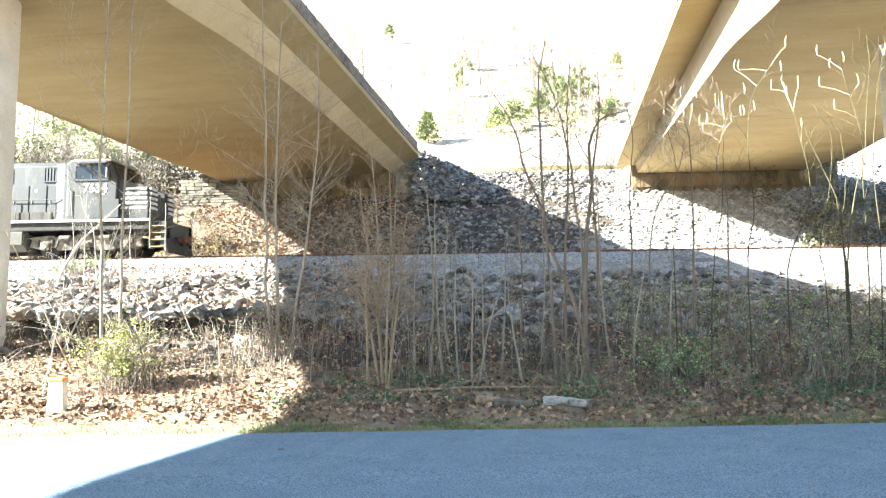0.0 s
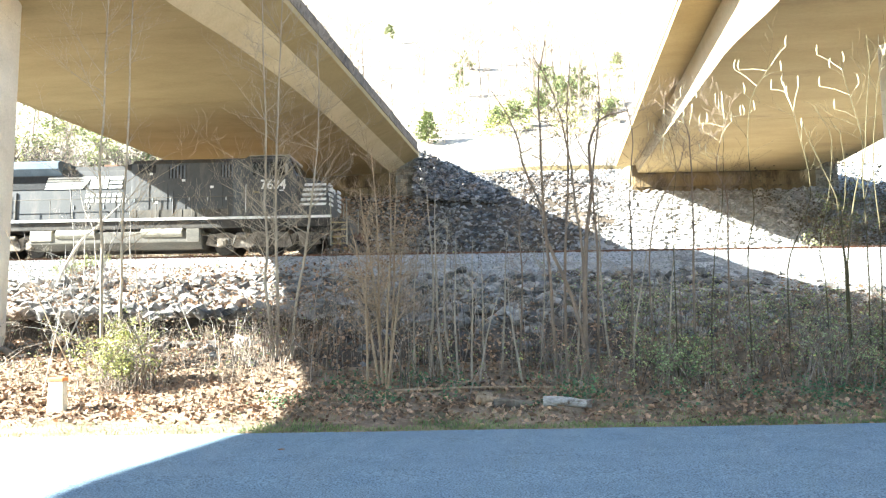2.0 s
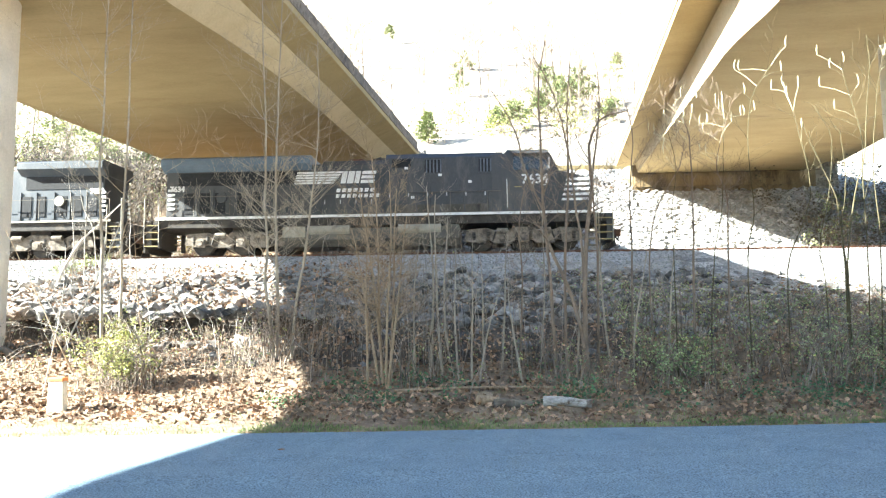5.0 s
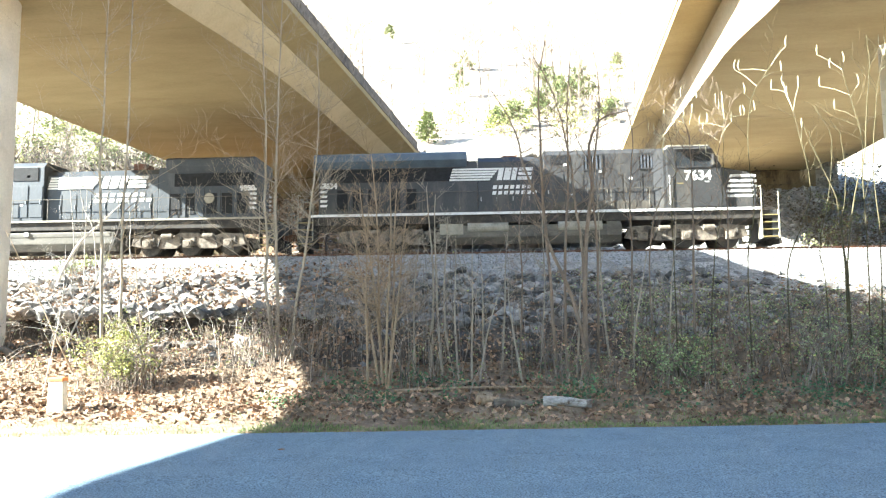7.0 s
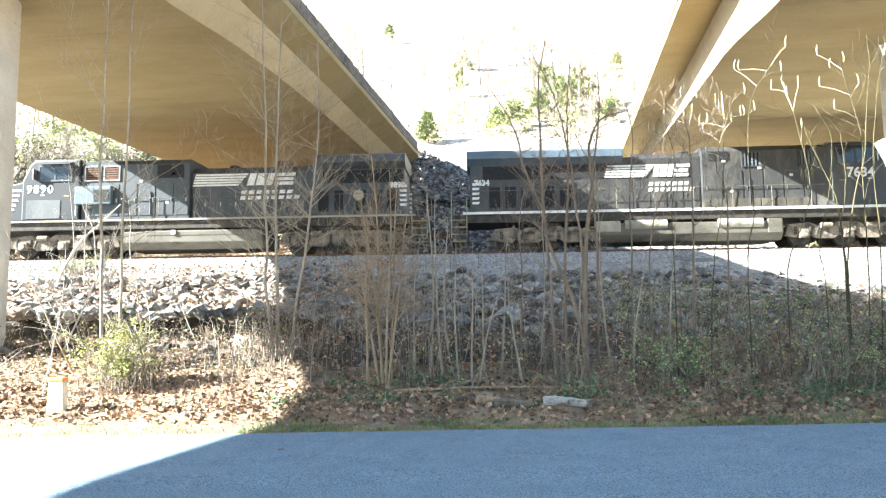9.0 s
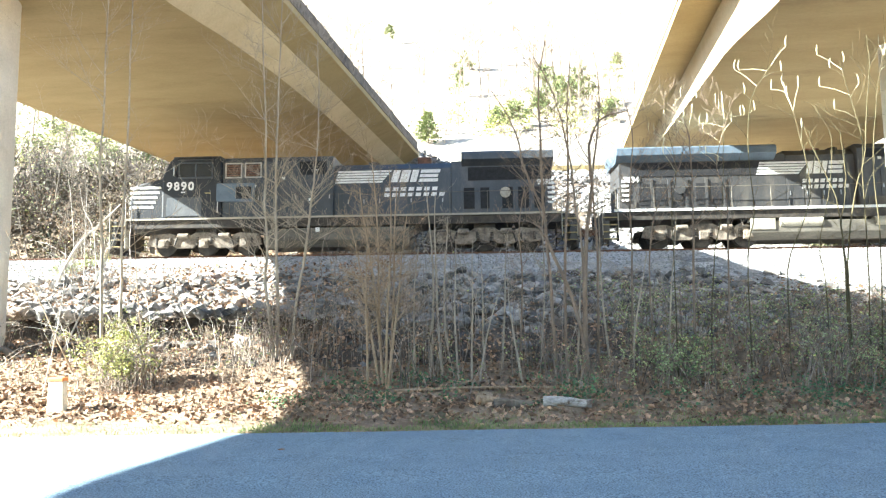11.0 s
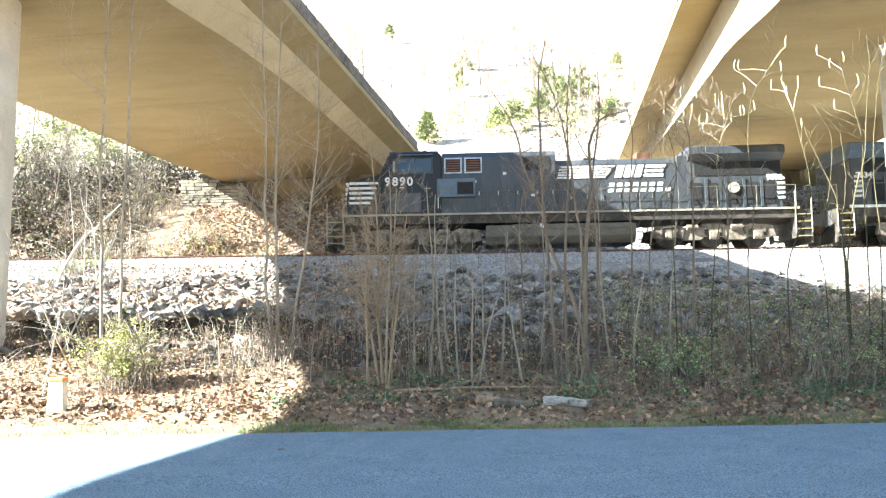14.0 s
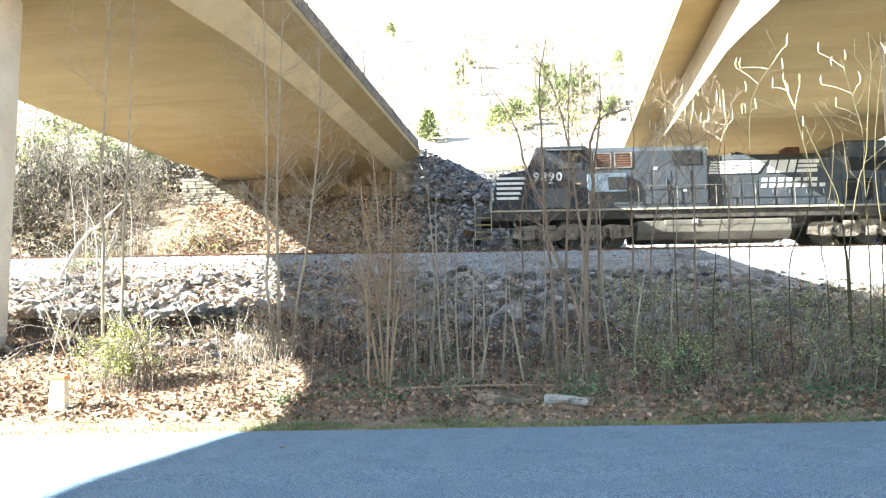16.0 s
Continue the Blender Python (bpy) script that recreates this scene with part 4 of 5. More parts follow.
# ---- rubble on the slopes ----
def rubble():
    e_me = []
    for _, me in ROCKS:
        me.materials.append(M["rock_part"])
        e_me.append(me)
    s = Soup()
    placed = 0
    spots = []
    for _ in range(5200):
        x, y = rng.uniform(-27, 25), rng.triangular(17.2, 30.3, 26.5)
        size = rng.triangular(0.08, 0.5, 0.17)
        if (x < -4.6 and 19.3 < y < 22.3) or y > 28.5 + 0.7 * noise.noise((x * 0.7, 0.0, 2.0)):
            continue
        if y < 20 and rng.random() < 0.6:
            continue
        if x > 8.5 + (30.3 - y) * 0.35 and y > 24.5 and rng.random() < 0.9:
            continue
        spots.append((x, y, size))
    # the loose stones beside the cutting's middle are single pieces, the rest one bed
    for x, y, size in spots:
        z = ground_z(x, y) + size * 0.12
        if -9 < x < 8 and 20.5 < y < 26.5 and size > 0.17 and placed < 300:
            ob = new("stone", rng.choice(e_me))
            ob.parent = ground
            ob.matrix_basis = Matrix.LocRotScale((x, y, z), Euler((rng.uniform(-0.4, 0.4), rng.uniform(-0.4, 0.4), rng.uniform(0, 6.28))), (size * rng.uniform(0.9, 1.3), size, size * rng.uniform(0.7, 1.05)))
            placed += 1
        else:
            rock_into(s, x, y, z, size)
    # large stones overhanging the ditch
    for k in range(150):
        x = -4.8 - 13.0 * k / 150 + rng.uniform(-0.1, 0.1)
        rock_into(s, x, 21.8 + rng.uniform(-0.3, 0.35), 1.74 + rng.uniform(-0.06, 0.16), rng.uniform(0.22, 0.4))
    for k in range(60):
        x = -4.8 - 13.0 * rng.random()
        rock_into(s, x, rng.uniform(19.0, 19.7), 0.9, rng.uniform(0.1, 0.24))
    bed = part("rubble", (s.v, s.f), M["rock"])
    tagged(bed, "grey and brown broken rubble stones on the embankment", "rubble", kind="stuff")
    # stones split by x: pale where the slope is sunlit, dark in the shade triangle
    s = Soup()
    west = Soup()
    for _ in range(9500):
        x, y = rng.uniform(-13, 30), rng.uniform(40.3, 53.6)
        if x < -6 and rng.random() < 0.65:
            continue
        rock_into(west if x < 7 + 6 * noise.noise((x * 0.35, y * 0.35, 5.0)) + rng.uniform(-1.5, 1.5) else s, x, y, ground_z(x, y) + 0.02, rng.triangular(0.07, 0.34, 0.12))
    # heap beside the east end of the first bridge
    for _ in range(1300):
        t = rng.random()
        lat = -9.6 + 5.6 * t
        top = 13.5 - 2.6 * t
        y = rng.uniform(47.0, 49.9)
        base = at_bridge(lat, y, 0)
        rock_into(west, base.x, y, ground_z(base.x, y) + (top - ground_z(base.x, y)) * max(0.0, 1 - abs(y - 48.9) / 2.2), rng.uniform(0.14, 0.3))
    tagged(part("rubble", (s.v, s.f), M["sunlit_rock"]), "broken stones under the bridge ends, paled where the sun falls", "rubble", kind="stuff")
    tagged(part("rubble", (west.v, west.f), M["rock"]), "broken stones beside the first bridge's abutment, darker grey for its shade", "rubble", kind="stuff")


rubble()


# ---- leaf litter and grass ----
def litter_and_grass():
    s = Soup()
    for _ in range(15000):
        y = rng.triangular(12.4, 22, 14.2)
        x = rng.uniform(-14, 13)
        s.leaf((x, y, ground_z(x, y) + 0.015), rng.uniform(0.06, 0.15), Vector((rng.uniform(-1, 1), rng.uniform(-1, 1), rng.uniform(-0.15, 0.5))).normalized())
    for _ in range(2600):
        y = rng.uniform(17, 27)
        x = rng.uniform(-14, 14)
        s.leaf((x, y, ground_z(x, y) + rng.uniform(0.02, 0.16)), rng.uniform(0.07, 0.16), Vector((rng.uniform(-1, 1), rng.uniform(-1, 1), rng.uniform(-0.1, 0.6))).normalized())
    for _ in range(5000):
        y = rng.uniform(19, 30)
        x = rng.uniform(-18, -3.5)
        s.leaf((x, y, ground_z(x, y) + rng.uniform(0.03, 0.22)), rng.uniform(0.08, 0.18), Vector((rng.uniform(-1, 1), rng.uniform(-1, 1), rng.uniform(-0.1, 0.6))).normalized())
    for _ in range(9000):
        y = rng.uniform(39, 49)
        x = rng.uniform(-20, -4)
        s.leaf((x, y, ground_z(x, y) + 0.03), rng.uniform(0.12, 0.26), Vector((rng.uniform(-1, 1), rng.uniform(-1, 1), rng.uniform(-0.1, 0.6))).normalized())
    tagged(part("fallen_leaves", (s.v, s.f), M["leaf_brown"]), "brown dry leaves fallen over the bank", "leaves", kind="stuff")
    s = Soup()
    for _ in range(16000):
        x = rng.uniform(-13, 13)
        edge = 11.98 + (x + 0.7) * 0.0928
        y = edge + abs(rng.gauss(0, 0.75)) + 0.02
        if noise.noise((x * 0.9, y * 0.9, 7)) < -0.12 and y > edge + 0.4:
            continue
        if x < -4.2 and rng.random() < 0.75:
            continue
        z = ground_z(x, y)
        h = rng.uniform(0.03, 0.085)
        a = rng.uniform(0, 6.28)
        dx, dy = math.cos(a) * 0.008, math.sin(a) * 0.008
        lx, ly = rng.uniform(-0.05, 0.05), rng.uniform(-0.05, 0.05)
        s.add([(x - dx, y - dy, z), (x + dx, y + dy, z), (x + lx, y + ly, z + h)], [(0, 1, 2)])
    tagged(part("grass", (s.v, s.f), M["grass"]), "short patchy grass along the road edge", "grass", kind="stuff")
    # green ground plants in low patches
    s = Soup()
    for _ in range(52):
        cx, cy = rng.uniform(-5, 11), rng.triangular(13.6, 16.8, 14.9)
        tall = rng.choice((0.06, 0.1, 0.28))
        for _ in range(60):
            x, y = rng.gauss(cx, 0.24), rng.gauss(cy, 0.15)
            s.leaf((x, y, ground_z(x, y) + abs(rng.gauss(0, tall))), rng.uniform(0.04, 0.09))
    tagged(part("ground_plants", (s.v, s.f), M["weed"]), "low dark green weeds among the leaves", "weeds", kind="stuff")


litter_and_grass()


# ---- saplings ----
def grow(soup, p, way, length, r, level, r_gen, droop=0.0, wob=0.22):
    """A limb with its side twigs."""
    n = 5 if level == 0 else 4
    pts, radii = [Vector(p)], [r]
    d = Vector(way).normalized()
    for i in range(n):
        d = (d + Vector((r_gen.uniform(-1, 1), r_gen.uniform(-1, 1), r_gen.uniform(-0.6, 0.6) - droop)) * wob * 0.5).normalized()
        pts.append(pts[-1] + d * length / n)
        radii.append(max(0.0022, r * (1 - 0.8 * (i + 1) / n)))
    soup.tube(pts, radii, 5 if level == 0 else 3)
    if level >= 3 or length < 0.25:
        return
    for i in range(1, n + 1):
        if level == 0 and i < 2:
            continue
        for _ in range(r_gen.choice((1, 1, 2))):
            a = Vector((r_gen.uniform(-1, 1), r_gen.uniform(-0.8, 0.8), r_gen.uniform(0.1, 0.9)))
            side = (d * 0.65 + a.normalized() * 0.8).normalized()
            grow(soup, pts[i], side, length * r_gen.uniform(0.28, 0.5), radii[i] * 0.6, level + 1, r_gen, droop, wob)


def sapling(x, y, height, lean, seed, thick=0.0, material="bark", branchy=1.0, label="", bow=0.0):
    r = random.Random(seed)
    z = ground_z(x, y) - 0.05
    e = empty("sapling", Matrix.Translation((x, y, z)))
    r0 = thick or 0.008 + height * 0.0034
    n = 9
    pts, radii = [], []
    w1, w2 = r.uniform(0, 6), r.uniform(0, 6)
    for i in range(n + 1):
        t = i / n
        wob = 0.05 * height * 0.35
        pts.append(Vector((lean * t ** 1.15 + bow * math.sin(math.pi * t) + wob * 0.5 * math.sin(t * 7 + w1) * t, wob * math.sin(t * 5 + w2) * t, height * t)))
        radii.append(r0 * (1 - 0.82 * t) + 0.003)
    s = Soup()
    s.tube(pts, radii, 7)
    part("trunk", (s.v, s.f), M[material], e)
    k = int((4 + height * 2.0) * branchy)
    for _ in range(k):
        s = Soup()
        t = r.uniform(0.3, 0.98)
        i = min(n - 1, int(t * n))
        p = pts[i].lerp(pts[i + 1], t * n - i)
        a = r.uniform(0, 6.28)
        way = Vector((math.cos(a), math.sin(a) * 0.7, r.uniform(0.25, 1.1)))
        grow(s, p, way, height * r.uniform(0.12, 0.26) * (1.15 - 0.6 * t), r0 * (1 - 0.8 * t) * 0.38 + 0.0015, 1, r, 0.0, 0.42)
        part("branch", (s.v, s.f), M[material], e)
    tagged(e, label or "slender leafless grey sapling on the bank", "sapling", "saplings on the bank")
    return e


def bent_sapling(y, r0, material, branchy, bends, seed, label, catkins=False, level=1):
    """A tree whose trunk follows its bends, given as (x, z); every limb leaves the trunk where it grows."""
    r = random.Random(seed)
    base = Vector((bends[0][0], y, ground_z(bends[0][0], y) - 0.05))
    e = empty("sapling", Matrix.Translation(base))
    way = [Vector((0, 0, 0))] + [Vector((x, y + r.uniform(-0.1, 0.1), z)) - base for x, z in bends[1:]]
    pts = []
    for i in range(len(way) - 1):
        p0, p1, p2, p3 = way[max(0, i - 1)], way[i], way[i + 1], way[min(len(way) - 1, i + 2)]
        for k in range(4):
            t = k / 4
            pts.append(0.5 * (2 * p1 + (p2 - p0) * t + (2 * p0 - 5 * p1 + 4 * p2 - p3) * t * t + (3 * p1 - p0 - 3 * p2 + p3) * t ** 3) + Vector((r.gauss(0, 0.006), r.gauss(0, 0.01), 0)))
    pts.append(way[-1])
    n = len(pts) - 1
    s = Soup()
    s.tube(pts, [r0 * (1 - 0.85 * i / n) + 0.004 for i in range(n + 1)], 8)
    part("trunk", (s.v, s.f), M[material], e)
    height = pts[-1].z
    for _ in range(int((5 + height * 2.6) * branchy)):
        s = Soup()
        t = r.uniform(0.28, 0.99)
        i = min(n - 1, int(t * n))
        p = pts[i].lerp(pts[i + 1], t * n - i)
        a = r.uniform(0, 6.28)
        grow(s, p, Vector((math.cos(a), math.sin(a) * 0.6, r.uniform(0.3, 1.0))), height * r.uniform(0.1, 0.24) * (1.15 - 0.5 * t), r0 * (1 - 0.8 * t) * 0.36 + 0.003, level, r, 0.0, 0.4)
        part("branch", (s.v, s.f), M[material], e)
    if catkins:
        for _ in range(6):
            s = Soup()
            t = r.uniform(0.72, 1.0)
            i = min(n - 1, int(t * n))
            root = pts[i].lerp(pts[i + 1], t * n - i)
            p = root + Vector((r.uniform(-0.6, 0.6), r.uniform(-0.3, 0.3), r.uniform(0.1, 0.55)))
            s.tube([root, root.lerp(p, 0.5) + Vector((0, 0, 0.04)), p], [0.006, 0.005, 0.004], 3)
            s.tube([p, p + Vector((r.uniform(-0.02, 0.02), 0, 0.12)), p + Vector((r.uniform(-0.03, 0.03), 0, 0.26))], [0.006, 0.014, 0.004], 5)
            part("seed_head", (s.v, s.f), M["seed"], e, "pale upright seed head")
    return tagged(e, label, "sapling", "saplings on the bank")


WEST = [
    (0.048, "pale_bark", 1.0, ((-5.42, 0.45), (-5.53, 1.69), (-5.68, 2.58), (-5.64, 3.47), (-5.72, 4.67), (-5.72, 6.66), (-5.81, 8.69), (-5.91, 10.93))),
    (0.05, "pale_bark", 1.0, ((-5.39, 0.45), (-5.37, 1.98), (-5.4, 3.46), (-5.48, 4.97), (-5.46, 6.81), (-5.38, 8.84), (-5.31, 10.91))),
    (0.04, "pale_bark", 1.3, ((-5.01, 0.74), (-4.88, 1.98), (-4.68, 3.23), (-4.52, 4.5), (-4.44, 5.4), (-4.36, 6.32), (-4.32, 7.55), (-4.38, 9.12)))]
WEST_EDGE = [
    (0.042, "pale_bark", 0.6, ((-9.62, 1.16), (-9.77, 3.46), (-9.83, 5.53), (-9.84, 7.03), (-9.78, 9.17), (-9.75, 10.73))),
    (0.044, "pale_bark", 0.6, ((-9.19, 1.02), (-9.2, 2.59), (-9.17, 3.46), (-9.19, 6.26), (-9.12, 9.15), (-9.1, 10.7))),
    (0.016, "tan_bark", 0.5, ((-8.41, 0.52), (-8.67, 1.72), (-8.81, 2.87), (-8.92, 4.33))),
    (0.018, "tan_bark", 0.4, ((-10.35, 0.53), (-11.07, 1.75), (-11.71, 2.77), (-12.33, 3.95)))]
for i, (r0, bark_, br, bends) in enumerate(WEST):
    bent_sapling(17.9 + 0.1 * i, r0, bark_, br, bends, 100 + i, "tall slender leafless sapling with grey-green bark")
for i, (r0, bark_, br, bends) in enumerate(WEST_EDGE):
    bent_sapling(17.2, r0, bark_, br, bends, 110 + i, "tall slender leafless sapling at the sunlit edge of the bank")
CLUMP = [(-2.28, 16.03, 4.66, -0.53), (-2.36, 16.28, 5.49, -0.21), (-2.19, 15.77, 5.04, 0.12), (-2.14, 16.01, 4.64, 0.19), (-2.39, 16.08, 3.73, -0.67), (-2.14, 15.76, 3.97, 0.45), (-2.62, 15.77, 3.85, -0.03)]
for i, (x, y, h, lean) in enumerate(CLUMP):
    sapling(x, y, h, lean, 140 + i, 0.032, "tan_bark", 2.4, "leafless tan stem in a dense clump")
POLES = [(-1.28, 17.01, 4.58, -0.03), (-0.98, 16.81, 4.45, -0.11), (-0.87, 17.77, 3.76, 0.0), (-0.59, 16.55, 3.37, -0.04), (-0.28, 16.55, 3.36, 0.09), (0.01, 16.98, 2.87, -0.05), (-1.62, 16.63, 3.37, 0.12), (0.45, 17.2, 3.4, 0.2), (0.9, 16.4, 2.6, -0.3), (1.4, 17.5, 4.2, 0.15), (2.2, 16.8, 3.6, 0.3), (3.1, 17.4, 5.2, -0.2), (3.4, 16.2, 3.0, 0.4), (-0.1, 16.2, 2.2, 0.5), (4.4, 17.0, 3.8, 0.3)]
for i, (x, y, h, lean) in enumerate(POLES):
    sapling(x, y, h, lean, 170 + i, 0.036 if i < 3 else 0.028, "pale_bark", 0.8, "thin straight pale leafless sapling", bow=rng.uniform(-0.1, 0.1))
EAST = [
    (0.062, "brown_bark", 0.8, ((2.34, 0.05), (2.37, 1.6), (2.41, 2.79), (2.5, 3.72), (2.62, 4.66), (2.59, 5.48), (2.7, 5.96), (2.95, 6.27), (3.52, 6.42))),
    (0.045, "brown_bark", 0.9, ((2.52, 0.18), (2.2, 1.54), (1.94, 2.4), (1.54, 3.34), (1.48, 4.01), (1.26, 4.56), (1.01, 5.25), (0.9, 5.8), (0.63, 6.5), (0.3, 7.0))),
    (0.034, "brown_bark", 1.0, ((1.94, 0.44), (1.93, 2.14), (2.0, 3.73), (2.06, 4.68), (2.08, 5.77), (2.09, 6.46), (2.18, 7.43), (2.28, 8.56))),
    (0.038, "brown_bark", 1.0, ((1.69, 0.44), (1.61, 2.14), (1.54, 3.2), (1.46, 4.55), (1.44, 5.65), (1.42, 6.62), (1.46, 7.46), (1.62, 8.3), (1.78, 8.86))),
    (0.03, "brown_bark", 0.8, ((2.41, 0.56), (2.35, 3.06), (2.22, 4.13), (2.12, 5.36), (1.85, 6.61), (1.53, 7.45), (1.32, 7.81)))]
EAST_THIN = [
    (0.03, "brown_bark", 0.9, ((2.75, 0.26), (2.79, 3.1), (2.76, 4.92), (2.92, 6.33), (2.95, 7.48), (2.81, 8.36))),
    (0.024, "brown_bark", 1.0, ((3.56, 0.52), (3.65, 3.09), (3.64, 4.48), (3.75, 6.17), (3.45, 7.25))),
    (0.03, "brown_bark", 1.0, ((5.04, 0.38), (5.1, 2.66), (5.11, 3.76), (5.12, 5.14), (5.05, 6.13), (4.61, 6.78))),
    (0.022, "brown_bark", 1.0, ((5.83, 0.5), (5.91, 3.19), (5.92, 4.43), (5.77, 5.27), (6.07, 6.46))),
    (0.02, "brown_bark", 0.8, ((4.09, 0.51), (4.04, 2.67), (4.23, 4.05), (4.82, 5.15), (5.01, 5.85))),
    (0.022, "brown_bark", 0.8, ((0.87, 0.34), (0.98, 2.44), (0.92, 3.83), (1.1, 4.81)))]
for i, (r0, bark_, br, bends) in enumerate(EAST):
    bent_sapling(16.4, r0, bark_, br, bends, 200 + i, "leafless brown sapling with bent limbs, leaning over the rubble")
for i, (r0, bark_, br, bends) in enumerate(EAST_THIN):
    bent_sapling(17.0, r0, bark_, br, bends, 215 + i, "thin leafless brown sapling on the rubble bank", i in (2, 3))
SUNNY = [
    (0.05, "yellow_bark", 0.22, ((8.68, -0.17), (8.63, 1.01), (8.6, 2.07), (8.66, 3.01), (8.62, 3.83), (8.46, 4.52), (8.09, 5.49), (7.84, 6.27))),
    (0.03, "yellow_bark", 0.22, ((8.64, 1.01), (8.68, 2.74), (8.64, 3.69), (8.8, 4.65), (8.79, 5.34), (8.76, 6.04))),
    (0.034, "yellow_bark", 0.22, ((8.66, 0.88), (8.67, 2.74), (8.92, 4.37), (9.17, 5.19), (9.4, 6.44), (9.48, 7.57), (9.46, 8.35))),
    (0.02, "yellow_bark", 0.22, ((8.15, 0.49), (8.16, 2.35), (8.08, 3.16), (8.34, 4.38), (8.53, 5.76), (8.19, 6.47))),
    (0.028, "yellow_bark", 0.22, ((9.05, 0.48), (9.15, 3.01), (9.2, 4.64), (9.24, 5.74), (9.1, 6.59), (8.8, 7.73))),
    (0.026, "yellow_bark", 0.22, ((9.3, 0.48), (9.46, 3.14), (9.42, 5.05), (9.57, 6.71), (9.82, 7.98)))]
SUNNY_THIN = [
    (0.024, "yellow_bark", 0.22, ((6.18, 0.53), (6.2, 2.88), (6.42, 3.95), (6.36, 5.3), (6.5, 6.68), (7.11, 7.63))),
    (0.024, "yellow_bark", 0.22, ((7.07, 0.52), (7.16, 2.6), (7.51, 3.66), (7.77, 4.59), (7.46, 6.1), (7.31, 6.93))),
    (0.018, "yellow_bark", 0.22, ((5.26, 0.53), (5.41, 2.63), (5.64, 3.96), (5.79, 5.32), (5.87, 6.42))),
    (0.018, "yellow_bark", 0.22, ((4.51, 0.54), (4.53, 2.37), (4.53, 3.98), (4.67, 5.07), (4.46, 6.18)))]
for i, (r0, bark_, br, bends) in enumerate(SUNNY):
    bent_sapling(17.0, r0 * 0.5, bark_, br, bends, 230 + i, "leafless sapling, its crown sunlit pale yellow", i > 3, 2)
for i, (r0, bark_, br, bends) in enumerate(SUNNY_THIN):
    bent_sapling(16.6, r0 * 0.55, bark_, br, bends, 245 + i, "thin leafless sapling with pale sunlit seed heads", True, 2)
DEAD = [(-10.89, 17.97, 3.03, -1.95), (-9.96, 15.40, 3.46, 0.44), (-11.71, 18.91, 3.95, 1.56), (-11.71, 19.99, 3.02, -0.30), (-9.26, 18.84, 2.35, -0.56), (-8.03, 19.32, 2.25, -0.88), (-11.0, 20.4, 3.4, -0.5), (-12.4, 19.4, 3.3, 0.8), (-7.4, 19.8, 1.8, 0.6)]
for i, (x, y, h, lean) in enumerate(DEAD):
    sapling(x, y, h, lean, 260 + i, 0.03 if i == 2 else 0.012, "dead_wood", 1.3, "bleached dead sapling in the sun", bow=rng.uniform(-0.3, 0.3))


DEAD_BENT = [
    (0.085, "dead_wood", 0.25, ((-17.07, 2.94), (-16.86, 3.43), (-16.21, 4.68), (-15.41, 5.47), (-14.55, 6.24))),
    (0.02, "dead_wood", 0.3, ((-15.39, 2.91), (-15.56, 5.06), (-16.03, 6.06), (-16.28, 7.08))),
    (0.02, "dead_wood", 0.3, ((-15.95, 2.92), (-15.98, 4.95), (-16.02, 5.87), (-15.95, 7.08))),
    (0.018, "dead_wood", 0.4, ((-16.46, 2.93), (-16.46, 4.50), (-16.48, 5.65), (-16.78, 7.56))),
    (0.02, "dead_wood", 0.4, ((-14.01, 2.90), (-14.05, 4.69), (-14.08, 5.49), (-14.21, 6.65)))]
for i, (r0, bark_, br, bends) in enumerate(DEAD_BENT):
    bent_sapling(27.0, r0, bark_, br, bends, 280 + i, "broken bleached branch leaning over the sunlit stones" if i == 0 else "bleached dead stem standing in the sun")


